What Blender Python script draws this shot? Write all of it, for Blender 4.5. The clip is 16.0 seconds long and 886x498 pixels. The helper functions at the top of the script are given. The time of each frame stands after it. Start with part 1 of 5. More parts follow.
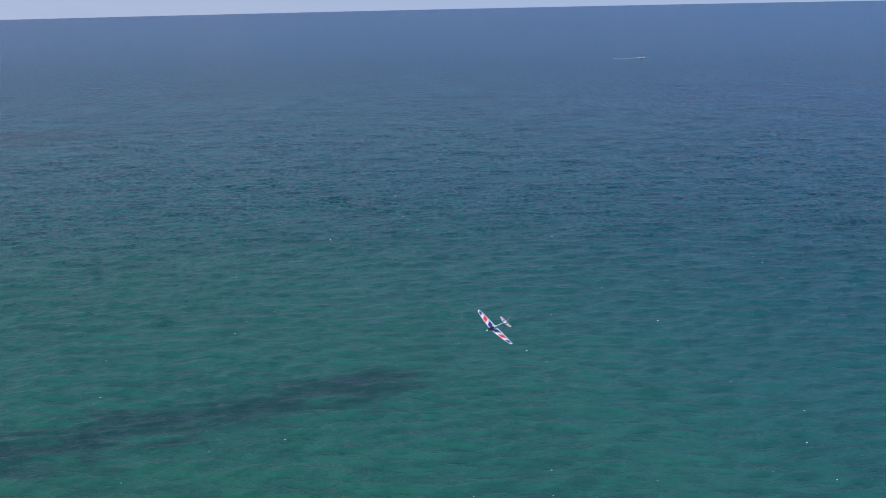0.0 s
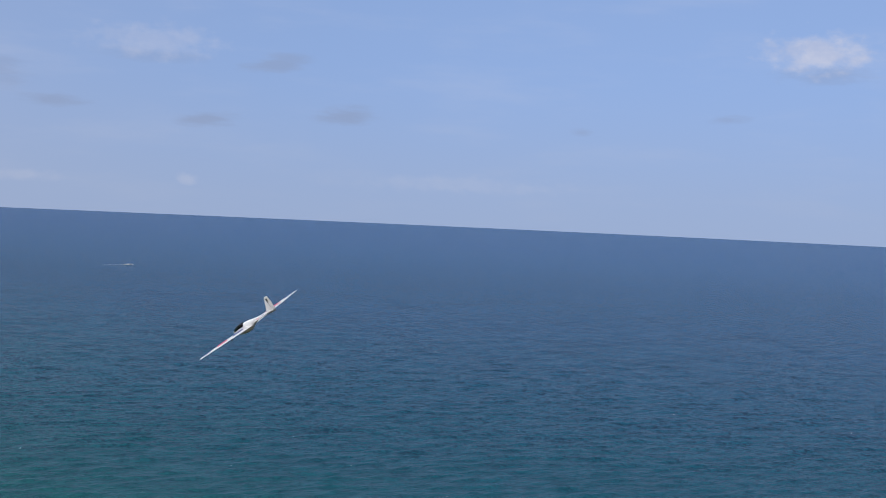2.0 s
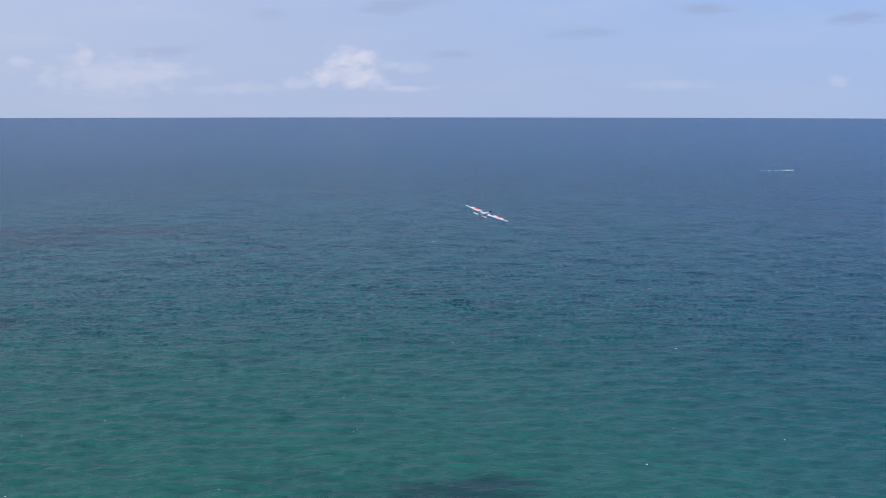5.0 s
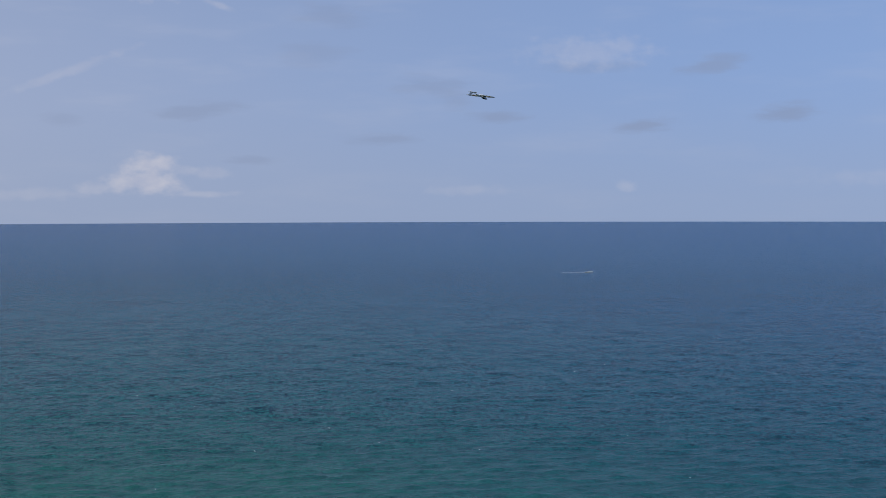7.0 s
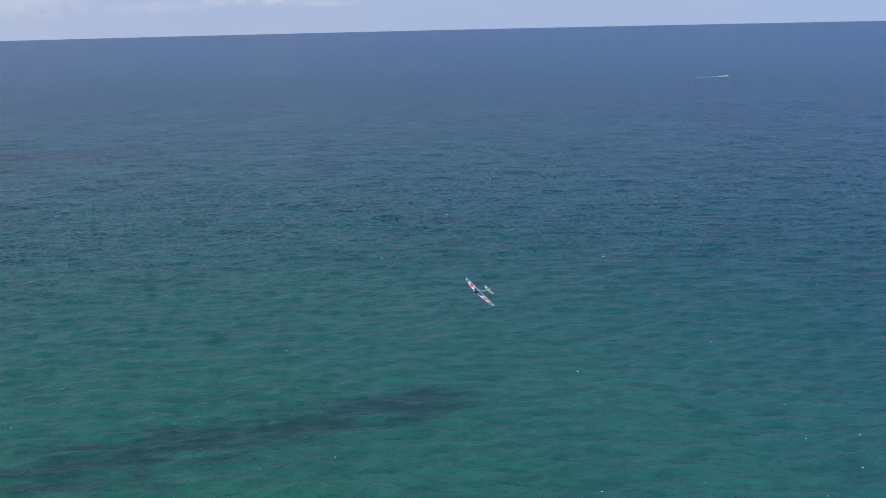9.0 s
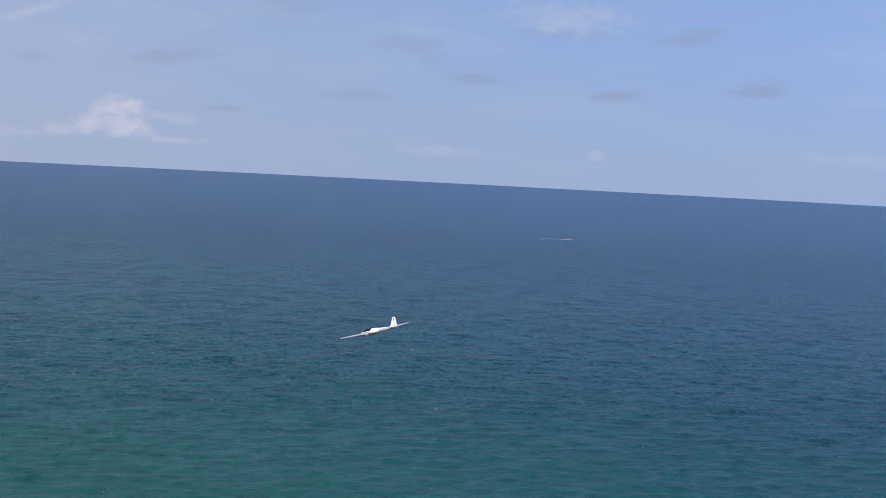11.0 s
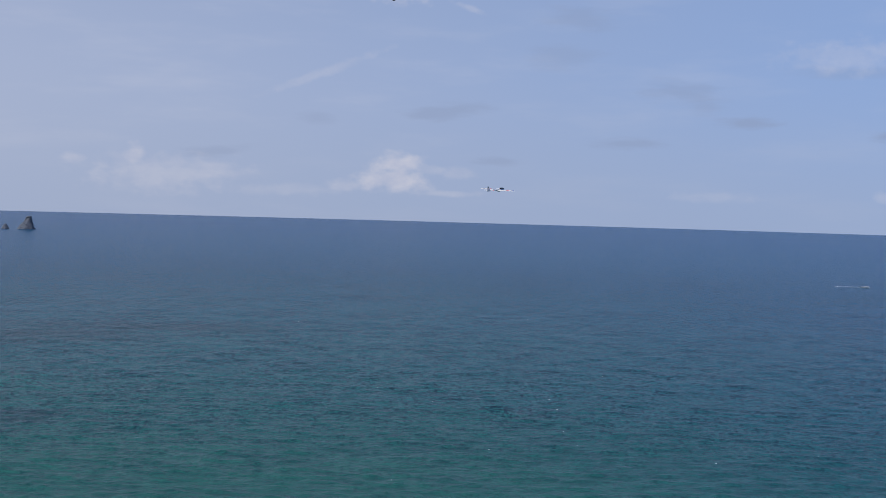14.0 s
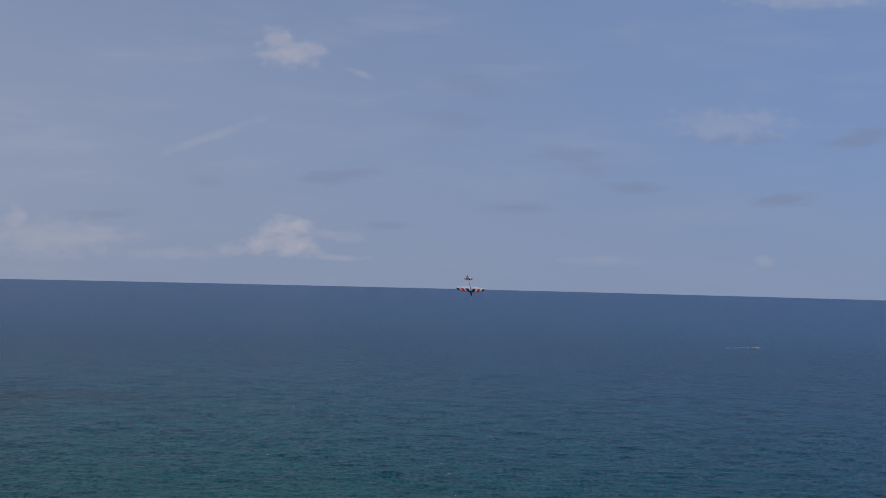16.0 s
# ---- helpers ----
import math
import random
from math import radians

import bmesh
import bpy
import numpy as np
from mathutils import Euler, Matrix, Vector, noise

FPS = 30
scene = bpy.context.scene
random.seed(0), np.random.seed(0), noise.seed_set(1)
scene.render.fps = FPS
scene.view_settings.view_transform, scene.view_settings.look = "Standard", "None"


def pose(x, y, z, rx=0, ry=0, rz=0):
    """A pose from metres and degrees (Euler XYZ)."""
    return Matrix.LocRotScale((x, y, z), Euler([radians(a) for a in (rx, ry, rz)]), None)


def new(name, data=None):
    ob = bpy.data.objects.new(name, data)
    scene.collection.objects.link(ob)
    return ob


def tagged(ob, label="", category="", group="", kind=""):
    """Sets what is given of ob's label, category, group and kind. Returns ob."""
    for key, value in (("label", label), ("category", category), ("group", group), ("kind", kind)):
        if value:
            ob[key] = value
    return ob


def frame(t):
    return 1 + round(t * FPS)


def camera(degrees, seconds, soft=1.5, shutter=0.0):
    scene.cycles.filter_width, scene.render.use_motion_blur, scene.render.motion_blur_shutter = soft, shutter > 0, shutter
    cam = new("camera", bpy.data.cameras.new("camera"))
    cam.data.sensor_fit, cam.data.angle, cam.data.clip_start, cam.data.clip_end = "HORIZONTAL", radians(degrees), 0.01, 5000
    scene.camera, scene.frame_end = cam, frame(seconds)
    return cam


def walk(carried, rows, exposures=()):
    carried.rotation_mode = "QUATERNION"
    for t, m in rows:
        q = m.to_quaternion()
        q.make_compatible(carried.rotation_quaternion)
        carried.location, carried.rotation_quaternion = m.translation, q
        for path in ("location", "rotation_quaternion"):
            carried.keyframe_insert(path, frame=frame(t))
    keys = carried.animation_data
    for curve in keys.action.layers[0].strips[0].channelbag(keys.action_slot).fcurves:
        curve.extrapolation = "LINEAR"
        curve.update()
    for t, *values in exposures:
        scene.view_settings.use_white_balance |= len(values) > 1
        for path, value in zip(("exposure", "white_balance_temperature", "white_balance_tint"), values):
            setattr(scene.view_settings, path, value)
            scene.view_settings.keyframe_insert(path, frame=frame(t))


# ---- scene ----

def aim(yaw, pitch, lean):
    """The camera on the cliff top, turned to the left by yaw, up by pitch and leaning to its right by lean."""
    return pose(0, 0, 60, 0, 0, yaw) @ pose(0, 0, 0, 90 + pitch) @ pose(0, 0, 0, 0, 0, -lean)


cam = camera(39.0, 16.0, soft=0.9)
walk(cam, [
    (0, aim(-8.97, -11.55, 1.27)),
    (0.1, aim(-6.28, -11.74, 1.69)),
    (0.2, aim(-3.58, -11.94, 2.12)),
    (0.3, aim(-1.07, -12.13, 2.39)),
    (0.4, aim(1.19, -12.30, 2.45)),
    (0.5, aim(2.56, -12.31, 2.33)),
    (0.6, aim(4.97, -12.28, 2.49)),
    (0.7, aim(7.79, -12.11, 2.78)),
    (0.8, aim(9.15, -11.64, 2.94)),
    (0.9, aim(9.87, -10.84, 2.64)),
    (1, aim(8.37, -9.28, 2.11)),
    (1.1, aim(6.31, -8.34, 1.63)),
    (1.2, aim(3.62, -7.51, 1.03)),
    (1.3, aim(1.15, -6.70, 0.21)),
    (1.4, aim(-2.84, -5.51, -0.31)),
    (1.5, aim(-8.67, -4.66, -0.96)),
    (1.6, aim(-16.64, -3.22, -1.46)),
    (1.7, aim(-21.89, -2.61, -1.63)),
    (1.8, aim(-28.49, -1.94, -2.11)),
    (1.9, aim(-31.14, -1.73, -2.39)),
    (2, aim(-32.42, -1.75, -2.59)),
    (2.1, aim(-31.46, -1.92, -2.31)),
    (2.2, aim(-27.52, -2.39, -2.09)),
    (2.3, aim(-23.44, -2.77, -1.91)),
    (2.4, aim(-16.81, -3.22, -1.63)),
    (2.5, aim(-12.90, -3.45, -1.56)),
    (2.6, aim(-8.55, -3.65, -1.53)),
    (2.7, aim(-6.06, -3.78, -1.54)),
    (2.8, aim(-4.42, -3.90, -1.56)),
    (2.9, aim(-2.49, -4.02, -1.81)),
    (3, aim(-0.93, -4.17, -2.13)),
    (3.1, aim(-0.06, -4.36, -2.26)),
    (3.2, aim(0.24, -4.57, -2.29)),
    (3.4, aim(1.07, -4.27, -2.49)),
    (3.6, aim(1.71, -4.10, -2.47)),
    (3.8, aim(2.35, -4.00, -2.18)),
    (4, aim(2.93, -4.43, -1.78)),
    (4.2, aim(3.15, -5.08, -1.32)),
    (4.4, aim(1.82, -5.71, -0.91)),
    (4.6, aim(-0.18, -6.26, -0.55)),
    (4.8, aim(-2.05, -6.65, -0.25)),
    (5, aim(-3.32, -6.71, -0.03)),
    (5.2, aim(-4.25, -6.31, 0.07)),
    (5.3, aim(-4.62, -6.00, 0.06)),
    (5.4, aim(-5.03, -5.67, 0.09)),
    (5.5, aim(-5.47, -5.14, 0.11)),
    (5.6, aim(-6.01, -4.71, 0.09)),
    (5.7, aim(-6.65, -4.28, 0.06)),
    (5.8, aim(-7.31, -3.86, 0.01)),
    (5.9, aim(-7.96, -3.50, -0.02)),
    (6, aim(-8.53, -3.21, -0.04)),
    (6.1, aim(-9.01, -3.04, -0.02)),
    (6.2, aim(-9.43, -2.97, 0.04)),
    (6.3, aim(-9.83, -2.94, 0.10)),
    (6.4, aim(-10.20, -2.90, 0.16)),
    (6.5, aim(-10.58, -2.82, 0.18)),
    (6.6, aim(-10.97, -2.68, 0.18)),
    (6.7, aim(-11.35, -2.52, 0.18)),
    (6.8, aim(-11.73, -2.35, 0.18)),
    (6.9, aim(-12.07, -2.15, 0.18)),
    (7, aim(-12.39, -1.94, 0.17)),
    (7.1, aim(-12.68, -1.65, 0.13)),
    (7.2, aim(-12.95, -1.29, 0.02)),
    (7.3, aim(-13.18, -0.93, -0.12)),
    (7.4, aim(-13.39, -0.66, -0.25)),
    (7.5, aim(-13.56, -0.55, -0.36)),
    (7.6, aim(-13.69, -0.55, -0.43)),
    (7.7, aim(-13.78, -0.56, -0.48)),
    (7.8, aim(-13.84, -0.59, -0.53)),
    (7.9, aim(-13.87, -0.64, -0.56)),
    (8, aim(-13.88, -0.73, -0.57)),
    (8.1, aim(-13.86, -1.01, -0.51)),
    (8.2, aim(-13.90, -1.67, -0.43)),
    (8.3, aim(-14.00, -2.42, -0.37)),
    (8.4, aim(-14.13, -3.73, -0.29)),
    (8.5, aim(-14.13, -5.36, -0.18)),
    (8.6, aim(-13.83, -7.08, -0.02)),
    (8.7, aim(-13.04, -8.65, 0.20)),
    (8.8, aim(-11.60, -9.85, 0.50)),
    (8.9, aim(-9.34, -10.43, 0.88)),
    (9, aim(-6.60, -10.63, 1.32)),
    (9.1, aim(-3.87, -10.83, 1.75)),
    (9.2, aim(-1.34, -11.02, 2.01)),
    (9.3, aim(0.92, -11.19, 2.07)),
    (9.4, aim(2.31, -11.19, 1.95)),
    (9.5, aim(4.85, -11.16, 2.13)),
    (9.6, aim(7.65, -10.96, 2.42)),
    (9.7, aim(8.78, -10.44, 2.55)),
    (9.8, aim(8.64, -9.26, 2.19)),
    (9.9, aim(7.81, -8.02, 1.66)),
    (10, aim(5.52, -7.09, 1.17)),
    (10.1, aim(2.85, -6.26, 0.52)),
    (10.2, aim(0.16, -5.38, -0.29)),
    (10.3, aim(-4.22, -4.21, -0.82)),
    (10.4, aim(-5.88, -3.75, -1.21)),
    (10.5, aim(-8.63, -3.10, -1.76)),
    (10.6, aim(-11.08, -2.82, -2.09)),
    (10.7, aim(-12.95, -2.73, -2.35)),
    (10.8, aim(-13.66, -2.83, -2.62)),
    (10.9, aim(-13.93, -3.15, -2.85)),
    (11, aim(-13.96, -3.73, -2.95)),
    (11.1, aim(-12.49, -4.70, -2.64)),
    (11.2, aim(-9.68, -5.69, -2.17)),
    (11.3, aim(-6.40, -6.35, -1.83)),
    (11.4, aim(-3.24, -6.71, -1.59)),
    (11.5, aim(-1.19, -6.76, -1.50)),
    (11.6, aim(0.37, -6.76, -1.42)),
    (11.7, aim(1.55, -6.72, -1.38)),
    (11.8, aim(2.39, -6.56, -1.49)),
    (11.9, aim(2.96, -6.26, -1.71)),
    (12, aim(3.54, -5.95, -1.89)),
    (12.1, aim(4.25, -5.60, -1.98)),
    (12.2, aim(4.97, -5.24, -2.05)),
    (12.3, aim(5.68, -5.07, -2.10)),
    (12.4, aim(6.51, -5.08, -2.15)),
    (12.5, aim(7.01, -5.10, -2.20)),
    (12.6, aim(6.72, -5.10, -2.27)),
    (12.7, aim(6.01, -5.09, -2.37)),
    (12.8, aim(5.06, -5.05, -2.47)),
    (12.9, aim(4.10, -4.99, -2.57)),
    (13, aim(3.33, -4.88, -2.65)),
    (13.1, aim(2.77, -4.65, -2.72)),
    (13.2, aim(2.28, -4.28, -2.78)),
    (13.3, aim(1.83, -3.85, -2.83)),
    (13.4, aim(1.39, -3.41, -2.87)),
    (13.5, aim(0.94, -3.05, -2.88)),
    (13.6, aim(0.47, -2.79, -2.76)),
    (13.7, aim(-0.00, -2.56, -2.45)),
    (13.8, aim(-0.47, -2.35, -2.09)),
    (13.9, aim(-0.93, -2.15, -1.77)),
    (14, aim(-1.39, -1.94, -1.61)),
    (14.1, aim(-1.87, -1.71, -1.58)),
    (14.2, aim(-2.37, -1.48, -1.56)),
    (14.3, aim(-2.85, -1.25, -1.55)),
    (14.4, aim(-3.30, -1.02, -1.54)),
    (14.5, aim(-3.69, -0.78, -1.54)),
    (14.6, aim(-4.00, -0.51, -1.58)),
    (14.7, aim(-4.25, -0.23, -1.69)),
    (14.8, aim(-4.46, 0.05, -1.81)),
    (14.9, aim(-4.66, 0.31, -1.91)),
    (15, aim(-4.89, 0.52, -1.96)),
    (15.1, aim(-5.15, 0.69, -1.93)),
    (15.2, aim(-5.43, 0.82, -1.88)),
    (15.3, aim(-5.71, 0.93, -1.80)),
    (15.4, aim(-5.94, 1.00, -1.72)),
    (15.5, aim(-6.11, 1.05, -1.65)),
    (15.6, aim(-6.20, 1.07, -1.60)),
    (15.7, aim(-6.25, 1.09, -1.55)),
    (15.8, aim(-6.27, 1.09, -1.50)),
    (15.9, aim(-6.28, 1.10, -1.45)),
    (16, aim(-6.31, 1.11, -1.40)),
], exposures=[(0.0, 0.0), (0.4, 0.3), (0.8, 0.5), (1.2, 0.45), (1.6, 0.15), (2.0, -0.2), (2.5, -0.35), (3.2, -0.2), (4.4, 0.0), (5.5, 0.1), (6.0, 0.0), (7.0, -0.35), (8.0, -0.55), (9.0, 0.0), (10.3, 0.15), (11.0, -0.15), (12.5, 0.1), (13.5, -0.1), (14.5, -0.4), (16.0, -0.74)])

# ---- daylight ----
SUN_DIR = Vector((-0.59, -0.43, 0.68)).normalized()
sun = new("sun", bpy.data.lights.new("sun", "SUN"))
sun.data.energy, sun.data.angle, sun.data.color = 5.0, radians(0.6), (1.0, 0.95, 0.88)
sun.matrix_world = Matrix.Translation((-60, -50, 150)) @ SUN_DIR.to_track_quat("Z", "Y").to_matrix().to_4x4()


class Nodes:
    """Short hand for node trees."""

    def __init__(self, tree):
        self.tree = tree
        tree.nodes.clear()

    def node(self, kind):
        return self.tree.nodes.new(kind)

    def put(self, socket, value):
        if isinstance(value, bpy.types.NodeSocket):
            self.tree.links.new(value, socket)
        else:
            socket.default_value = value

    def m(self, op, a, b=0.0, c=0.0, clamp=False):
        n = self.node("ShaderNodeMath")
        n.operation, n.use_clamp = op, clamp
        for s, v in zip(n.inputs, (a, b, c)):
            self.put(s, v)
        return n.outputs[0]

    def v(self, op, a, b=(0, 0, 0)):
        n = self.node("ShaderNodeVectorMath")
        n.operation = op
        self.put(n.inputs[0], a)
        self.put(n.inputs[1], b)
        return n.outputs[0]

    def noise(self, vec, scale, detail=4.0, rough=0.55, color=False):
        n = self.node("ShaderNodeTexNoise")
        self.put(n.inputs["Vector"], vec)
        n.inputs["Scale"].default_value, n.inputs["Detail"].default_value, n.inputs["Roughness"].default_value = scale, detail, rough
        return n.outputs["Color" if color else "Fac"]

    def ramp(self, fac, a, b, lo=0.0, hi=1.0):
        n = self.node("ShaderNodeMapRange")
        n.interpolation_type = "SMOOTHSTEP"
        for s, v in zip(n.inputs, (fac, a, b, lo, hi)):
            self.put(s, v)
        return n.outputs[0]

    def mix(self, fac, a, b):
        n = self.node("ShaderNodeMix")
        n.data_type = "RGBA"
        for s, v in ((n.inputs[0], fac), (n.inputs[6], a), (n.inputs[7], b)):
            self.put(s, (*v, 1.0) if isinstance(v, tuple) and len(v) == 3 else v)
        return n.outputs[2]

    def scale(self, vec, s):
        return self.v("MULTIPLY", vec, s)

    def bump(self, height, strength, distance, normal=None):
        n = self.node("ShaderNodeBump")
        n.inputs["Strength"].default_value, n.inputs["Distance"].default_value = strength, distance
        self.put(n.inputs["Height"], height)
        if normal is not None:
            self.put(n.inputs["Normal"], normal)
        return n.outputs[0]


# low clouds over the sea: turn, height, half width, half height (degrees), tilt, whiteness, strength
WHITE_CLOUDS = [
    (0.25, 1.95, 0.75, 0.42, 0.0, 1.0, 0.95), (0.95, 1.85, 0.8, 0.6, 0.0, 1.0, 1.0), (0.75, 1.2, 1.5, 0.6, 0.15, 1.0, 0.95), (1.9, 1.1, 0.9, 0.5, 0.0, 1.0, 0.8), (3.1, 0.85, 1.1, 0.28, 0.0, 0.7, 0.45), (-1.0, 1.65, 0.9, 0.25, 0.0, 0.5, 0.35),
    (-1.9, 1.55, 0.9, 0.3, 0.0, 0.5, 0.35), (-1.6, 0.6, 1.6, 0.16, 0.0, 0.7, 0.4), (12.5, 1.95, 0.55, 0.5, 0.0, 1.0, 0.75),
    (11.2, 1.15, 3.4, 0.9, 0.0, 0.6, 0.45), (9.2, 1.55, 1.3, 0.3, 0.0, 0.7, 0.4), (15.2, 1.7, 0.6, 0.25, 0.0, 0.9, 0.5),
    (23.2, 1.75, 1.3, 0.75, 0.0, 1.0, 0.75), (21.6, 2.35, 0.8, 0.4, 0.2, 1.0, 0.8), (22.0, 1.15, 2.0, 0.45, 0.0, 0.9, 0.7), (24.6, 2.1, 1.0, 0.4, 0.0, 0.9, 0.6),
    (26.4, 1.2, 0.9, 0.35, 0.0, 1.0, 0.8), (20.4, 1.7, 0.5, 0.3, 0.0, 0.9, 0.6), (-19.1, 6.95, 2.7, 0.75, 0.0, 0.55, 0.4),
    (-20.6, 7.15, 0.9, 0.5, 0.0, 0.7, 0.4), (0.95, 9.75, 1.6, 0.6, 0.0, 0.85, 0.9), (1.55, 10.25, 0.75, 0.6, 0.0, 0.9, 0.9), (0.3, 9.95, 0.7, 0.5, 0.0, 0.9, 0.7), (-2.3, 9.0, 0.75, 0.16, 0.3, 0.6, 0.4),
    (-48.8, 7.55, 2.3, 0.85, 0.0, 1.0, 0.95), (-22.5, 12.4, 3.4, 0.5, 0.0, 0.6, 0.6), (4.2, 5.95, 2.9, 0.22, -0.38, 0.8, 0.3),
    (-13.5, 0.75, 2.2, 0.25, 0.0, 0.5, 0.22),
    (-20.8, 0.9, 0.5, 0.25, 0.0, 0.7, 0.3), (6.0, 0.6, 3.0, 0.3, 0.0, 0.5, 0.25), (-33.0, 1.2, 5.0, 0.4, 0.0, 0.5, 0.18)]
GREY_CLOUDS = [
    (-1.4, 4.35, 1.9, 0.3, -0.15, 0.55), (-9.7, 3.1, 1.6, 0.2, 0.0, 0.55), (-14.85, 4.05, 1.2, 0.24, 0.0, 0.7), (-21.4, 3.6, 1.15, 0.26, -0.08, 0.8),
    (-12.0, 5.4, 1.5, 0.42, 0.1, 0.5), (-13.1, 4.75, 0.9, 0.25, 0.0, 0.4), (-3.8, 2.1, 1.0, 0.16, 0.0, 0.5), (-27.6, 4.1, 1.4, 0.28, -0.06, 0.8),
    (-25.0, 6.45, 1.0, 0.25, 0.0, 0.6), (9.0, 2.2, 1.6, 0.2, -0.1, 0.45), (4.6, 3.9, 0.7, 0.25, 0.0, 0.35), (-24.5, 6.2, 1.3, 0.3, -0.1, 0.7),
    (-45.0, 4.6, 0.8, 0.16, 0.0, 0.5), (-38.5, 3.8, 0.5, 0.2, 0.0, 0.5), (-49.0, 6.6, 1.8, 0.3, 0.0, 0.5), (-6.7, 6.9, 1.5, 0.45, 0.0, 0.35), (-7.3, 8.6, 1.6, 0.4, 0.0, 0.4), (-19.0, 6.3, 2.2, 0.22, 0.0, 0.3)]


def build_sky():
    world = bpy.data.worlds.new("world")
    world.use_nodes = True
    scene.world = world
    n = Nodes(world.node_tree)
    way = n.node("ShaderNodeTexCoord").outputs["Generated"]
    sep = n.node("ShaderNodeSeparateXYZ")
    n.put(sep.inputs[0], way)
    x, y, z = sep.outputs
    # the sea's haze line stands for the sky a little under eye level too
    comb = n.node("ShaderNodeCombineXYZ")
    n.put(comb.inputs[0], x), n.put(comb.inputs[1], y)
    n.put(comb.inputs[2], n.m("ADD", n.m("MULTIPLY", n.m("MAXIMUM", z, 0.0), 0.2), 0.172))
    sky = n.node("ShaderNodeTexSky")
    sky.sky_type, sky.sun_disc, sky.altitude = "NISHITA", False, 60
    sky.sun_elevation, sky.sun_rotation = math.asin(SUN_DIR.z), math.atan2(SUN_DIR.x, SUN_DIR.y) % math.tau
    sky.air_density, sky.dust_density, sky.ozone_density = 1.0, 0.35, 1.6
    n.put(sky.inputs["Vector"], comb.outputs[0])
    az = n.m("MULTIPLY", n.m("ARCTAN2", n.m("MULTIPLY", x, -1.0), y), 180 / math.pi)
    el = n.m("MULTIPLY", n.m("ARCSINE", z), 180 / math.pi)
    flat = n.node("ShaderNodeCombineXYZ")
    n.put(flat.inputs[0], az), n.put(flat.inputs[1], n.m("MULTIPLY", el, 1.5))
    billow = n.m("SUBTRACT", n.noise(flat.outputs[0], 1.3, 5.0, 0.5), 0.5)
    wisp = n.m("SUBTRACT", n.noise(n.scale(flat.outputs[0], (0.5, 1.5, 1.0)), 0.9, 5.0, 0.6), 0.5)

    def blob(c, noise_value, edge):
        du, dv = n.m("SUBTRACT", az, c[0]), n.m("SUBTRACT", el, c[1])
        ct, st = math.cos(c[4]), math.sin(c[4])
        u = n.m("ADD", n.m("MULTIPLY", du, ct / c[2]), n.m("MULTIPLY", dv, st / c[2]))
        v = n.m("ADD", n.m("MULTIPLY", du, -st / c[3]), n.m("MULTIPLY", dv, ct / c[3]))
        r = n.m("SQRT", n.m("ADD", n.m("MULTIPLY", u, u), n.m("MULTIPLY", v, v)))
        r = n.m("ADD", r, n.m("MULTIPLY", noise_value, edge))
        return n.m("MULTIPLY", n.ramp(r, 1.3, 0.2), c[-1])

    total_w = None
    for c in WHITE_CLOUDS:
        b = blob(c, billow, 1.9)
        total_w = b if total_w is None else n.m("MAXIMUM", total_w, b)
    total_g = None
    for c in GREY_CLOUDS:
        b = blob((c[0], c[1], c[2] * 1.15, c[3] * 1.35, *c[4:]), wisp, 2.2)
        total_g = b if total_g is None else n.m("MAXIMUM", total_g, b)
    # thin veil, brighter to the left where the air is milky
    veil = n.m("MULTIPLY", n.ramp(n.noise(n.scale(flat.outputs[0], (0.16, 0.5, 1.0)), 0.8, 4.0), 0.45, 0.8), 0.16)
    milky = n.m("MULTIPLY", n.ramp(az, -30.0, 28.0), n.ramp(el, 28.0, -1.0))
    tint = n.node("ShaderNodeMix")
    tint.data_type, tint.blend_type = "RGBA", "MULTIPLY"
    tint.inputs[0].default_value = 1.0
    n.put(tint.inputs[6], sky.outputs[0])
    tint.inputs[7].default_value = (0.96, 0.93, 1.12, 1.0)
    col = n.mix(n.m("ADD", veil, n.m("MULTIPLY", milky, 0.58)), tint.outputs[2], (5.8, 6.1, 7.4))
    col = n.mix(n.ramp(el, 7.0, -1.5, 0.0, 0.65), col, (3.42, 4.1, 5.75))
    col = n.mix(n.m("MULTIPLY", total_g, 0.66), col, (2.7, 3.3, 4.9))
    body = n.ramp(n.noise(flat.outputs[0], 0.9, 4.0), 0.3, 0.7)
    col = n.mix(n.m("MULTIPLY", total_w, 0.55), col, n.mix(body, (5.6, 5.7, 6.9), (7.4, 7.1, 7.6)))
    bg = n.node("ShaderNodeBackground")
    n.put(bg.inputs[0], col)
    bg.inputs[1].default_value = 0.113
    out = n.node("ShaderNodeOutputWorld")
    n.put(out.inputs[0], bg.outputs[0])


build_sky()


# ---- materials ----
def material(name, shade):
    mat = bpy.data.materials.new(name)
    mat.use_nodes = True
    n = Nodes(mat.node_tree)
    bsdf = n.node("ShaderNodeBsdfPrincipled")
    shade(n, bsdf.inputs)
    out = n.node("ShaderNodeOutputMaterial")
    n.put(out.inputs[0], bsdf.outputs[0])
    return mat


def place(n):
    return n.node("ShaderNodeNewGeometry").outputs["Position"]


def local(n):
    return n.node("ShaderNodeTexCoord").outputs["Object"]


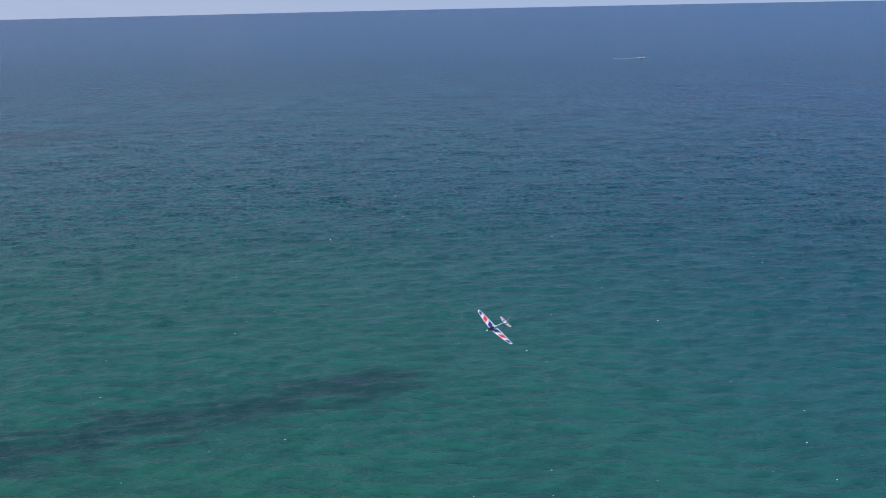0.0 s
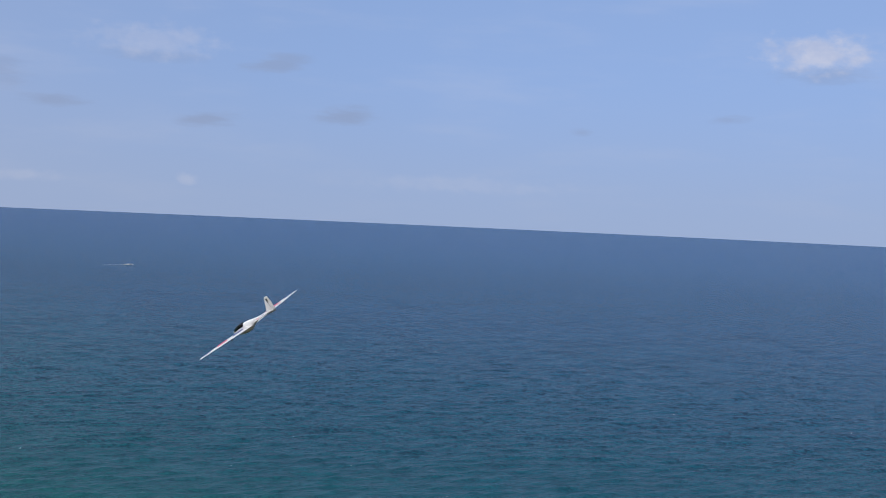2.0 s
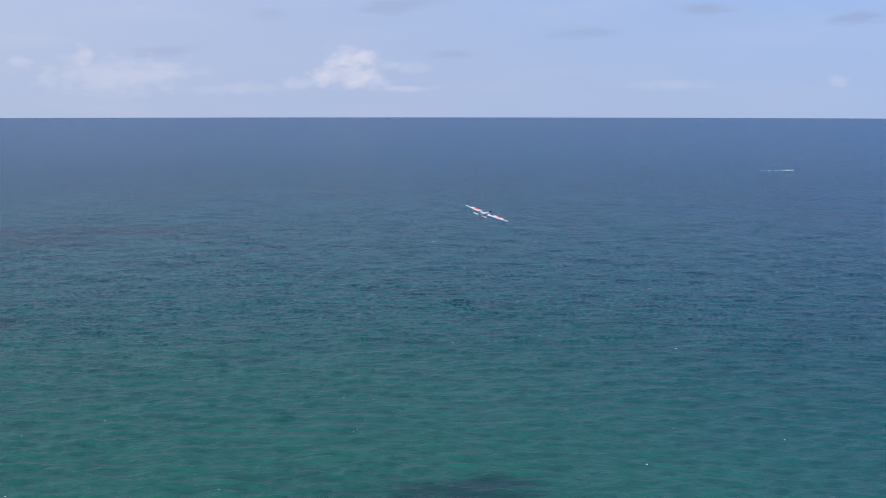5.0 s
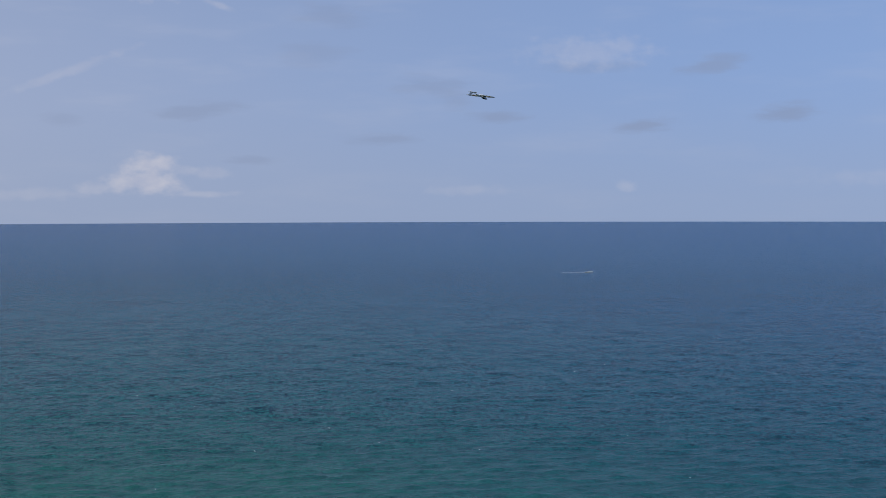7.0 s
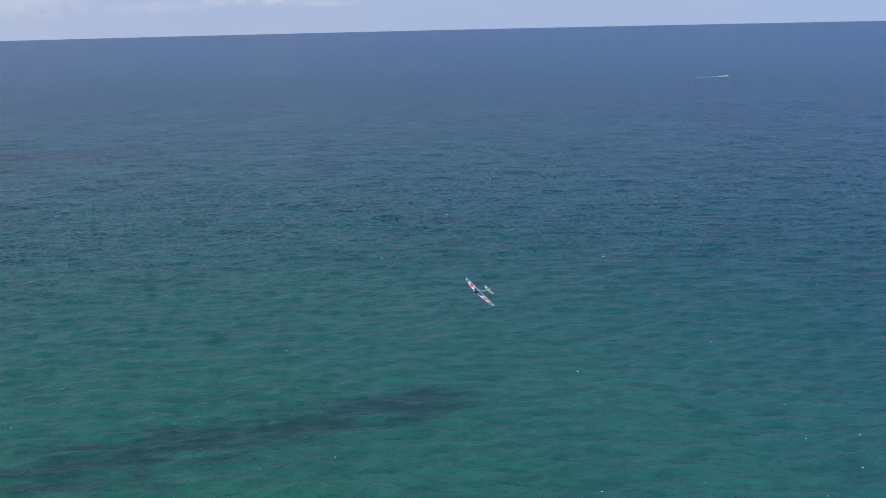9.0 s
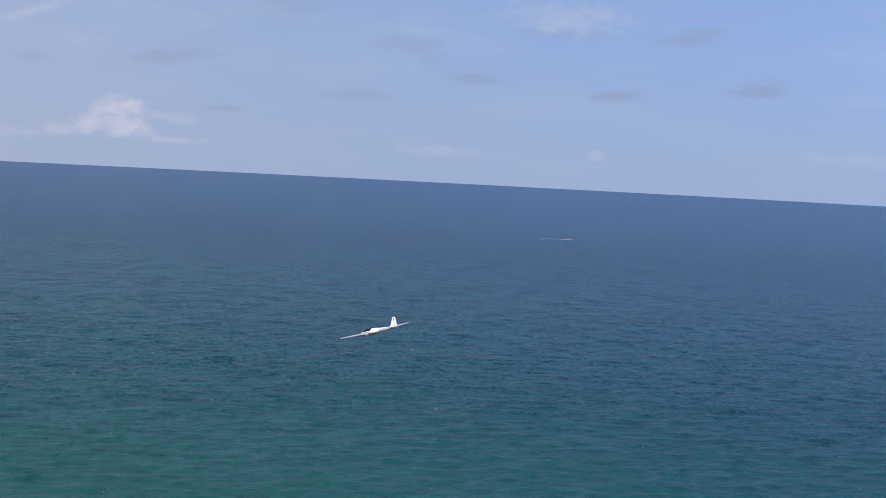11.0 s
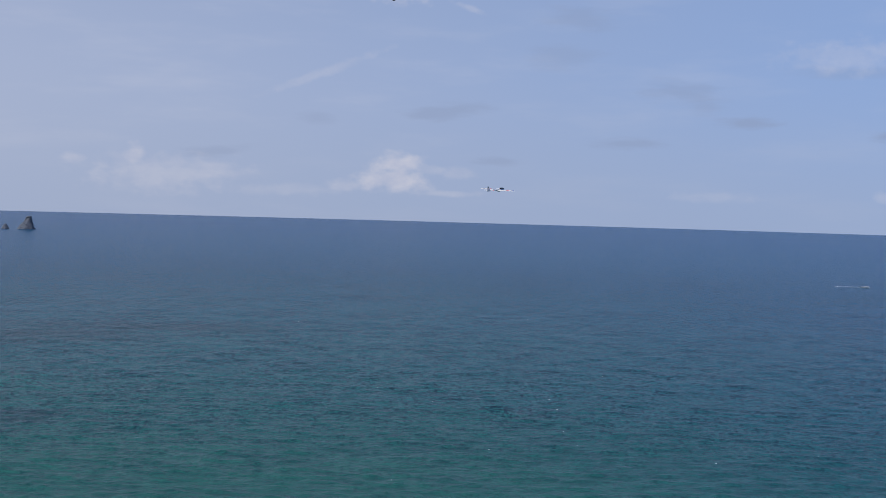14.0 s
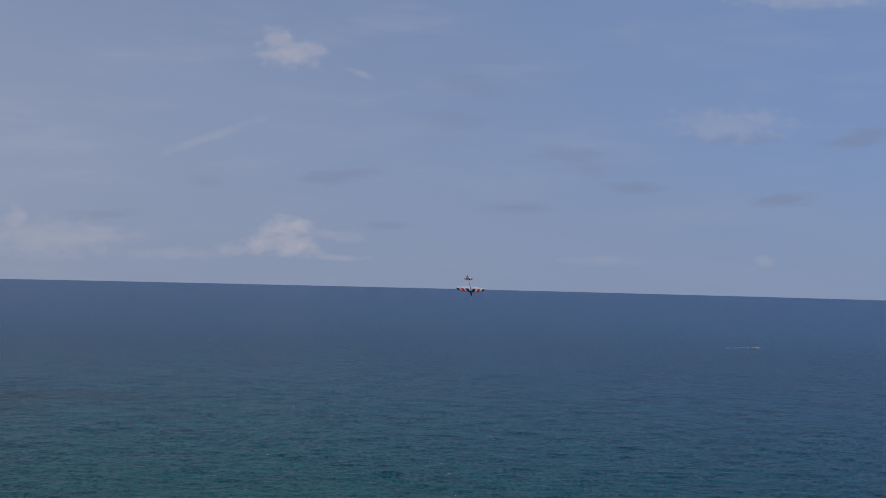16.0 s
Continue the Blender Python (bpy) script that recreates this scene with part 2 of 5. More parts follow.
def plain(name, color, rough=0.5, vary=0.12, scale=8.0, metal=0.0, relief=0.0):
    def shade(n, s):
        at = local(n)
        k = n.m("ADD", n.m("MULTIPLY", n.noise(at, scale, 5.0), 0.6), n.m("MULTIPLY", n.noise(at, scale * 7, 3.0), 0.4))
        dark = tuple(c * (1 - 2 * vary) for c in color)
        lit = tuple(min(1.0, c * (1 + vary)) for c in color)
        n.put(s["Base Color"], n.mix(k, dark, lit))
        n.put(s["Roughness"], n.ramp(k, 0.2, 0.8, rough - 0.08, rough + 0.08))
        s["Metallic"].default_value = metal
        if relief:
            n.put(s["Normal"], n.bump(k, 0.5, relief))
    return material(name, shade)


# weed and rock on the sea bed: x, y, half length, half width, turn
WEED = [(-28.0, 168.5, 17.0, 6.5, 0.1), (-6.0, 179.0, 24.0, 6.5, 0.24), (14.0, 188.0, 12.0, 6.0, 0.2), (-95.5, 235.0, 6.0, 5.0, 0.1), (-90.0, 222.0, 6.0, 5.0, 0.0),
        (-128.0, 332.0, 30.0, 14.0, 0.2), (-150.0, 362.0, 28.0, 15.0, 0.3), (-112.0, 345.0, 18.0, 6.0, 0.1), (-160.0, 545.0, 40.0, 26.0, 0.2), (-120.0, 590.0, 60.0, 18.0, 0.0), (-172.0, 402.0, 12.0, 5.0, 0.4)]

# pale sand in the inlet
SAND = [(-156.0, 394.0, 32.0, 22.0, 0.3), (-172.0, 425.0, 14.0, 16.0, 0.0)]


def shade_water(n, s):
    at = place(n)
    sep = n.node("ShaderNodeSeparateXYZ")
    n.put(sep.inputs[0], at)
    x, y, _ = sep.outputs
    wide = n.noise(n.scale(at, (0.0016, 0.004, 0.0)), 1.0, 4.0)
    drift = n.noise(n.scale(at, (0.008, 0.02, 0.0)), 1.0, 4.0)
    # offshore distance, wavering: sand shallows, then deeper water
    off = n.m("SQRT", n.m("ADD", n.m("MULTIPLY", n.m("ADD", x, 90.0), n.m("ADD", x, 90.0)), n.m("MULTIPLY", y, y)))
    off = n.m("MULTIPLY", off, n.m("ADD", 0.72, n.m("ADD", n.m("MULTIPLY", wide, 0.35), n.m("MULTIPLY", drift, 0.25))))
    # the dimming of the sea to the right is put into its colour
    far_r = n.m("SQRT", n.m("ADD", n.m("MULTIPLY", x, x), n.m("MULTIPLY", y, y)))
    off = n.m("MULTIPLY", off, n.ramp(n.m("DIVIDE", x, far_r), 0.0, 0.6, 1.0, 1.7))
    color = n.node("ShaderNodeValToRGB")
    n.put(color.inputs[0], n.m("DIVIDE", n.m("LOGARITHM", off, 10.0), 4.0))
    stops = [(120, (0.015, 0.088, 0.058)), (300, (0.0155, 0.09, 0.08)), (600, (0.0085, 0.068, 0.09)), (1200, (0.005, 0.05, 0.102)), (4000, (0.006, 0.049, 0.122))]
    ramp = color.color_ramp
    while len(ramp.elements) < len(stops):
        ramp.elements.new(0.5)
    for e, (metres, c) in zip(ramp.elements, stops):
        e.position, e.color = math.log10(metres) / 4.0, (*c, 1.0)
    ragged = n.m("SUBTRACT", n.noise(n.scale(at, (0.075, 0.16, 0.0)), 1.0, 6.0, 0.68), 0.5)

    def patches(spots, tear):
        whole = None
        for wx, wy, a, b, turn in spots:
            dx, dy = n.m("SUBTRACT", x, wx), n.m("SUBTRACT", y, wy)
            ct, st = math.cos(turn), math.sin(turn)
            u = n.m("ADD", n.m("MULTIPLY", dx, ct / a), n.m("MULTIPLY", dy, st / a))
            v = n.m("ADD", n.m("MULTIPLY", dx, -st / b), n.m("MULTIPLY", dy, ct / b))
            r = n.m("ADD", n.m("SQRT", n.m("ADD", n.m("MULTIPLY", u, u), n.m("MULTIPLY", v, v))), n.m("MULTIPLY", ragged, tear))
            k = n.ramp(r, 1.7, 0.1)
            whole = k if whole is None else n.m("MAXIMUM", whole, k)
        return whole

    col = n.mix(n.m("MULTIPLY", patches(SAND, 2.5), 0.6), color.outputs[0], (0.022, 0.16, 0.135))
    col = n.mix(n.m("MULTIPLY", patches(WEED, 5.5), 0.7), col, (0.011, 0.028, 0.036))
    # wind waves
    mapped = n.v("ADD", at, n.v("MULTIPLY", n.v("SUBTRACT", n.noise(n.scale(at, (0.02, 0.02, 0.0)), 1.0, 2.0, 0.5, True), (0.5, 0.5, 0.5)), (12.0, 12.0, 0.0)))
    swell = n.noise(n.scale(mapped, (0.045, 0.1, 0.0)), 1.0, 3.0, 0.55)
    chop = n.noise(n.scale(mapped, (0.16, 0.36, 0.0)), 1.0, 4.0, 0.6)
    fine = n.noise(n.scale(mapped, (0.8, 1.5, 0.0)), 1.0, 3.0, 0.6)
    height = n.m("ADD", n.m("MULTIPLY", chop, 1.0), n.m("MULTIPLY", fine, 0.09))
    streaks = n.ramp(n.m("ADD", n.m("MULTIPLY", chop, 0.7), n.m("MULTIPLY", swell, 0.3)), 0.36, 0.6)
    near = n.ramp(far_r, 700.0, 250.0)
    # darker wave troughs: their shade is painted into the near water colour
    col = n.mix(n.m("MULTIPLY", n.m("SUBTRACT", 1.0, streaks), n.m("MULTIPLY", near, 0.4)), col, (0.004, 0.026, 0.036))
    # short ruffles one behind the other, bump plus painted wave shade, melting far out
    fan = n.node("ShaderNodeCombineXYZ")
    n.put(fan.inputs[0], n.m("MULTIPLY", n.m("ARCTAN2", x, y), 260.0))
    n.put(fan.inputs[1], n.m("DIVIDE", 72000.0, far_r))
    wave_dashes = n.noise(fan.outputs[0], 1.0, 3.0, 0.6)
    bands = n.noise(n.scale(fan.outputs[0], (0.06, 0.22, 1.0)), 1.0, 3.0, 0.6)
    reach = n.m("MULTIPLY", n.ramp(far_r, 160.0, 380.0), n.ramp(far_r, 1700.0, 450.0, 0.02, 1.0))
    height = n.m("ADD", height, n.m("MULTIPLY", n.m("MULTIPLY", wave_dashes, reach), n.m("MULTIPLY", n.m("MULTIPLY", far_r, far_r), 1.0 / 190000.0)))
    dark = n.m("MULTIPLY", n.ramp(n.m("ADD", wave_dashes, n.m("MULTIPLY", n.m("SUBTRACT", bands, 0.5), 0.35)), 0.53, 0.4), reach)
    # shade of distant wave faces, put into the water colour
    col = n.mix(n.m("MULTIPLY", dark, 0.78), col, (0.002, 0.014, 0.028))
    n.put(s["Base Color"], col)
    s["Roughness"].default_value = 0.22
    s["IOR"].default_value = 1.33
    n.put(s["Specular IOR Level"], n.ramp(far_r, 200.0, 1100.0, 0.1, 0.035))
    n.put(s["Normal"], n.bump(height, 1.0, 1.0))


water = material("sea_water", shade_water)


def shade_headland(n, s):
    geo = n.node("ShaderNodeNewGeometry")
    at, nor = geo.outputs["Position"], geo.outputs["Normal"]
    p, q = n.node("ShaderNodeSeparateXYZ"), n.node("ShaderNodeSeparateXYZ")
    n.put(p.inputs[0], at), n.put(q.inputs[0], nor)
    big, mid, fine = n.noise(at, 0.03, 5.0), n.noise(at, 0.15, 6.0, 0.65), n.noise(at, 0.9, 5.0, 0.7)
    # beds that dip seawards
    dip = n.node("ShaderNodeCombineXYZ")
    n.put(dip.inputs[0], n.m("ADD", p.outputs[2], n.m("MULTIPLY", p.outputs[0], 0.7)))
    n.put(dip.inputs[1], n.m("MULTIPLY", p.outputs[1], 0.22)), n.put(dip.inputs[2], n.m("MULTIPLY", p.outputs[0], 0.12))
    strata = n.noise(dip.outputs[0], 0.32, 7.0, 0.7)
    rock = n.mix(n.ramp(n.m("ADD", n.m("MULTIPLY", strata, 0.7), n.m("MULTIPLY", fine, 0.3)), 0.4, 0.62), (0.011, 0.01, 0.0085), (0.1, 0.085, 0.068))
    rock = n.mix(n.ramp(n.m("ADD", p.outputs[2], n.m("MULTIPLY", mid, 2.0)), 3.0, 1.5), rock, (0.014, 0.013, 0.012))
    grass = n.mix(n.ramp(mid, 0.35, 0.68), (0.068, 0.063, 0.023), (0.165, 0.14, 0.053))
    fern = n.mix(n.ramp(n.m("ADD", n.m("MULTIPLY", fine, 0.5), n.m("MULTIPLY", mid, 0.5)), 0.42, 0.6), (0.012, 0.02, 0.009), (0.06, 0.082, 0.03))
    heath = n.mix(n.ramp(n.m("ADD", n.m("MULTIPLY", mid, 0.5), n.m("MULTIPLY", fine, 0.5)), 0.36, 0.64), (0.026, 0.019, 0.016), (0.092, 0.067, 0.053))
    scree = n.m("MULTIPLY", n.ramp(strata, 0.52, 0.6), n.ramp(mid, 0.42, 0.56))
    heath = n.mix(n.m("MULTIPLY", scree, 0.8), heath, (0.24, 0.2, 0.18))
    # bracken along the seaward crest, short grass on the edge over the cliff, burnt heath inland
    crest = n.m("ADD", n.m("MULTIPLY", p.outputs[1], 0.95), n.m("ADD", n.m("MULTIPLY", p.outputs[0], 0.32), n.m("MULTIPLY", mid, 22.0)))
    veg = n.mix(n.ramp(crest, 472.0, 484.0), heath, fern)
    low = n.ramp(n.m("ADD", p.outputs[2], n.m("MULTIPLY", mid, 14.0)), 33.5, 29.0)
    veg = n.mix(low, veg, grass)
    veg = n.mix(n.m("MULTIPLY", n.ramp(n.noise(at, 0.5, 3.0), 0.66, 0.72), 0.8), veg, (0.25, 0.235, 0.21))
    steep = n.m("ADD", q.outputs[2], n.m("MULTIPLY", n.m("SUBTRACT", mid, 0.5), 0.35))
    bare = n.ramp(steep, 0.63, 0.54)
    shore = n.ramp(n.m("ADD", p.outputs[2], n.m("MULTIPLY", mid, 6.0)), 12.0, 8.0)
    n.put(s["Base Color"], n.mix(n.m("MAXIMUM", bare, shore), veg, rock))
    s["Roughness"].default_value = 0.92
    s["Specular IOR Level"].default_value = 0.2
    n.put(s["Normal"], n.bump(n.m("ADD", strata, n.m("MULTIPLY", fine, 0.7)), 0.9, 1.5))


headland_mat = material("headland", shade_headland)


def shade_stack(n, s):
    at = place(n)
    k = n.noise(n.scale(at, (0.2, 0.2, 0.5)), 1.0, 6.0, 0.7)
    sep = n.node("ShaderNodeSeparateXYZ")
    n.put(sep.inputs[0], at)
    top = n.ramp(n.m("ADD", sep.outputs[2], n.m("MULTIPLY", k, 10.0)), 17.0, 24.0)
    # the bluish tone of distance haze is put into the rock colour
    rock = n.mix(n.ramp(k, 0.3, 0.7), (0.045, 0.056, 0.08), (0.11, 0.125, 0.155))
    n.put(s["Base Color"], n.mix(n.m("MULTIPLY", top, 0.4), rock, (0.1, 0.11, 0.12)))
    s["Roughness"].default_value = 0.9
    n.put(s["Normal"], n.bump(k, 0.8, 2.0))


stack_mat = material("sea_stack", shade_stack)


def shade_bank(n, s):
    at = place(n)
    mid, fine = n.noise(at, 0.45, 6.0, 0.65), n.noise(at, 4.0, 5.0, 0.7)
    patch = n.noise(at, 0.16, 4.0)
    grass = n.mix(n.ramp(fine, 0.3, 0.7), (0.07, 0.058, 0.018), (0.2, 0.155, 0.055))
    ling = n.mix(n.ramp(fine, 0.3, 0.7), (0.03, 0.022, 0.014), (0.12, 0.066, 0.042))
    n.put(s["Base Color"], n.mix(n.ramp(n.m("ADD", n.m("MULTIPLY", mid, 0.6), n.m("MULTIPLY", patch, 0.4)), 0.5, 0.62), grass, ling))
    s["Roughness"].default_value = 0.95
    s["Specular IOR Level"].default_value = 0.1
    n.put(s["Normal"], n.bump(n.m("ADD", mid, fine), 0.9, 0.25))


bank_mat = material("heather_bank", shade_bank)


def island_plain(name, a, b, rough=0.9):
    def shade(n, s):
        k = n.node("ShaderNodeNewGeometry").outputs["Random Per Island"]
        k = n.m("ADD", n.m("MULTIPLY", k, 0.75), n.m("MULTIPLY", n.noise(place(n), 6.0, 3.0), 0.25))
        n.put(s["Base Color"], n.mix(k, a, b))
        s["Roughness"].default_value = rough
        s["Specular IOR Level"].default_value = 0.15
    return material(name, shade)


tuft_mat = island_plain("dry_grass", (0.068, 0.058, 0.02), (0.21, 0.16, 0.062))
ling_mat = island_plain("heather", (0.035, 0.03, 0.016), (0.13, 0.085, 0.058))
fern_mat = island_plain("bracken", (0.022, 0.04, 0.013), (0.1, 0.125, 0.042))
foam_mat = plain("foam", (0.5, 0.55, 0.54), 0.7, 0.12, 0.6)


def torn_foam():
    """Foam so thin that the water shows through its lace."""
    def shade(n, s):
        lace = n.ramp(n.noise(place(n), 2.2, 6.0, 0.7), 0.42, 0.6)
        s["Base Color"].default_value = (0.55, 0.6, 0.59, 1.0)
        s["Roughness"].default_value = 0.7
        n.put(s["Alpha"], n.m("MULTIPLY", lace, 0.75))
    return material("thin_foam", shade)


thin_foam = torn_foam()
glint_mat = plain("foam_glint", (0.82, 0.84, 0.84), 0.4, 0.05, 2.0)
white_skin = plain("white_glass_fibre", (0.85, 0.85, 0.835), 0.3, 0.035, 5.0)
black_skin = plain("black_gloss", (0.012, 0.012, 0.014), 0.22, 0.1, 6.0)
dark_part = plain("dark_plastic", (0.03, 0.03, 0.032), 0.5, 0.1, 20.0)
wire_mat = plain("steel_wire", (0.35, 0.35, 0.36), 0.35, 0.1, 30.0, 1.0)


def shade_wing_film(n, s):
    at = local(n)
    k = n.m("ADD", n.m("MULTIPLY", n.noise(at, 5.0, 5.0), 0.6), n.m("MULTIPLY", n.noise(at, 40.0, 3.0), 0.4))
    n.put(s["Base Color"], n.mix(k, (0.82, 0.82, 0.805), (0.89, 0.89, 0.875)))
    s["Roughness"].default_value = 0.34


def wing_film():
    """White film over open ribs, which lets some sunlight through."""
    mat = material("wing_film", shade_wing_film)
    tree = mat.node_tree
    bsdf = next(n for n in tree.nodes if n.type == "BSDF_PRINCIPLED")
    out = next(n for n in tree.nodes if n.type == "OUTPUT_MATERIAL")
    glow = tree.nodes.new("ShaderNodeBsdfTranslucent")
    glow.inputs[0].default_value = (0.92, 0.87, 0.76, 1.0)
    blend = tree.nodes.new("ShaderNodeMixShader")
    blend.inputs[0].default_value = 0.3
    tree.links.new(bsdf.outputs[0], blend.inputs[1])
    tree.links.new(glow.outputs[0], blend.inputs[2])
    tree.links.new(blend.outputs[0], out.inputs[0])
    return mat


wing_skin = wing_film()
blue_film = plain("blue_film", (0.02, 0.03, 0.2), 0.35, 0.06, 6.0)
roundel_blue = plain("roundel_blue", (0.022, 0.02, 0.13), 0.4, 0.06, 6.0)
red_film = plain("red_film", (0.72, 0.04, 0.09), 0.35, 0.06, 6.0)
star_red = plain("star_red", (0.4, 0.02, 0.06), 0.4, 0.06, 6.0)
seam_mat = plain("seam", (0.3, 0.3, 0.3), 0.6, 0.1, 10.0)
hull_mat = plain("hull_paint", (0.75, 0.76, 0.77), 0.35, 0.06, 2.0)
glass_mat = plain("dark_glass", (0.02, 0.025, 0.03), 0.08, 0.05, 2.0)
rubber_mat = plain("rubber", (0.03, 0.03, 0.035), 0.7, 0.1, 3.0)
bird_mat = plain("bird_feathers", (0.018, 0.017, 0.017), 0.75, 0.15, 30.0)


# ---- mesh helpers ----
def to_mesh(name, bm, mat, smooth=False):
    me = bpy.data.meshes.new(name)
    bm.normal_update()
    bm.to_mesh(me)
    bm.free()
    for one in mat if isinstance(mat, (list, tuple)) else [mat]:
        me.materials.append(one)
    if smooth:
        me.shade_smooth()
    return me


def part(name, bm, mat, parent, label="", smooth=False):
    ob = new(name, to_mesh(name, bm, mat, smooth))
    ob.parent = parent
    return tagged(ob, label)


def loft(rings, close=True, cap=True):
    """A skin over rings of equal counts."""
    bm = bmesh.new()
    rows = [[bm.verts.new(p) for p in ring] for ring in rings]
    k = len(rows[0])
    for a, b in zip(rows, rows[1:]):
        for i in range(k if close else k - 1):
            j = (i + 1) % k
            bm.faces.new((a[i], a[j], b[j], b[i]))
    if cap:
        bm.faces.new(rows[0][::-1])
        bm.faces.new(rows[-1])
    bmesh.ops.recalc_face_normals(bm, faces=bm.faces)
    return bm


def box(sx, sy, sz, at=(0, 0, 0), bevel=0.0, turn=None):
    bm = bmesh.new()
    bmesh.ops.create_cube(bm, size=1.0)
    bmesh.ops.scale(bm, vec=(sx, sy, sz), verts=bm.verts)
    if bevel:
        bmesh.ops.bevel(bm, geom=list(bm.edges), offset=bevel, segments=2, affect="EDGES")
    bmesh.ops.transform(bm, matrix=Matrix.Translation(at) @ (turn or Matrix()), verts=bm.verts)
    return bm


def rod(a, b, radius, sides=8):
    a, b = Vector(a), Vector(b)
    bm = bmesh.new()
    bmesh.ops.create_cone(bm, cap_ends=True, segments=sides, radius1=radius, radius2=radius, depth=(b - a).length)
    q = (b - a).to_track_quat("Z", "Y").to_matrix().to_4x4()
    bmesh.ops.transform(bm, matrix=Matrix.Translation((a + b) / 2) @ q, verts=bm.verts)
    return bm


# ---- the sea ----
def build_sea():
    # one sheet out to the horizon, with real waves: a fan that is fine towards the open sea
    az = np.radians(np.concatenate([np.arange(-180, -60, 4.0), np.arange(-60, 42, 0.095), np.arange(42, 180.1, 4.0)]))
    dip = np.concatenate([np.radians([89.99]), np.radians(np.arange(80, 32, -4.0)), np.radians(np.arange(31, 0.76, -0.05))])
    radius = np.append(60 / np.tan(dip), 4880.0)
    gr, ga = np.meshgrid(radius, az)
    gx, gy = -gr * np.sin(ga), gr * np.cos(ga)
    spacing = np.gradient(radius)[None, :]
    rng = np.random.default_rng(12)
    z = np.zeros(gx.shape)
    for k in range(64):
        length = 1.0 * (10 / 1.0) ** (k / 63.0)
        turn = rng.normal(0.0, 0.42) + 0.12
        kx, ky = math.sin(turn) * math.tau / length, math.cos(turn) * math.tau / length
        fade = np.clip(1.7 - 2.0 * spacing / length, 0.0, 1.0) * min(1.0, (4.5 / length) ** 0.7)
        z += fade * (0.035 * length / math.tau) * np.sin(kx * gx + ky * gy + rng.uniform(0, math.tau))
    # longer seas take over farther out
    for k in range(40):
        length = 8.0 * 3.2 ** (k / 39.0)
        turn = rng.normal(0.0, 0.75) + 0.1
        kx, ky = math.sin(turn) * math.tau / length, math.cos(turn) * math.tau / length
        fade = np.clip(1.7 - 2.0 * spacing / length, 0.0, 1.0) * np.clip((gr - 260) / 260, 0.0, 1.0)
        z += fade * (0.007 * length / math.tau) * np.sin(kx * gx + ky * gy + rng.uniform(0, math.tau))
    z += 0.25 * np.abs(z)
    fan = np.clip((np.radians(58) - np.abs(ga + np.radians(9))) / 0.05, 0, 1) * np.clip((gr - 85) / 20, 0, 1)
    z *= fan * np.clip((4700 - gr) / 1500, 0, 1)
    rows, cols = gx.shape
    idx = np.arange(rows * cols).reshape(rows, cols)
    quads = np.stack([idx[:-1, :-1], idx[1:, :-1], idx[1:, 1:], idx[:-1, 1:]], -1).reshape(-1, 4)[:, ::-1]
    me = bpy.data.meshes.new("water")
    me.vertices.add(rows * cols)
    me.vertices.foreach_set("co", np.stack([gx, gy, z], -1).astype(np.float32).ravel())
    me.loops.add(quads.size)
    me.loops.foreach_set("vertex_index", quads.astype(np.int32).ravel())
    me.polygons.add(len(quads))
    me.polygons.foreach_set("loop_start", np.arange(0, quads.size, 4, dtype=np.int32))
    me.update(calc_edges=True)
    me.validate()
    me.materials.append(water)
    me.shade_smooth()
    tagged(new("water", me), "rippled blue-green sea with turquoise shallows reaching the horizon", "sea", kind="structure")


build_sea()

# ---- the headland across the bay ----
COAST = [(-560, 800), (-440, 760), (-345, 728), (-284, 690), (-241, 640), (-224, 606), (-218, 588), (-224, 574), (-232, 557), (-252, 532), (-240, 519), (-218, 512), (-192, 503), (-191, 497),
         (-199, 489), (-200, 474), (-196, 450), (-194, 430), (-203, 412), (-214, 396), (-196, 381), (-181, 373), (-174, 352), (-172, 334), (-181, 320), (-206, 296), (-262, 262),
         (-340, 236), (-470, 220), (-560, 210)]
RISE = [(-40, -14), (-12, -4.5), (0, 0.3), (3, 2.2), (5, 5), (7, 13), (9, 21.5), (11, 26.5), (16, 29), (24, 33.5), (34, 40), (47, 48.5), (62, 56), (85, 62), (120, 66), (200, 68), (400, 74)]

SPUR = [(-40, -14), (-12, -4.5), (0, 0.3), (3, 2.4), (7, 5), (12, 8), (20, 12.5), (34, 20), (47, 29.5), (62, 42), (85, 61), (120, 68), (200, 70), (400, 74)]
POINT = [(-40, -14), (-12, -4.5), (0, 0.3), (2, 1.8), (4, 3.6), (6, 7), (8, 11.5), (10, 16), (12, 19.5), (14, 21.5), (18, 24.5), (24, 30), (34, 38.5), (47, 48.5), (62, 56), (85, 63), (120, 67), (200, 70), (400, 74)]

KNOLL = [(-40, -14), (-12, -4.5), (0, 0.3), (2, 2.4), (3.5, 8), (5, 13.5), (7, 17), (12, 20.5), (20, 25.5), (31, 32), (47, 41), (62, 48), (85, 58), (120, 63), (200, 68), (400, 74)]


def inland(px, py):
    """Signed metres from the coast line, and how far along it; positive on land."""
    d2 = np.full(px.shape, 1e12)
    inside = np.zeros(px.shape, bool)
    for (ax, ay), (bx, by) in zip(COAST, COAST[1:] + COAST[:1]):
        ex, ey = bx - ax, by - ay
        t = np.clip(((px - ax) * ex + (py - ay) * ey) / (ex * ex + ey * ey), 0, 1)
        if ((ax, ay), (bx, by)) != (COAST[-1], COAST[0]):
            d2 = np.minimum(d2, (px - ax - t * ex) ** 2 + (py - ay - t * ey) ** 2)
        cross = ((ay > py) != (by > py)) & (px < ex * (py - ay) / ((by - ay) or 1e-9) + ax)
        inside ^= cross
    return np.where(inside, 1, -1) * np.sqrt(d2)


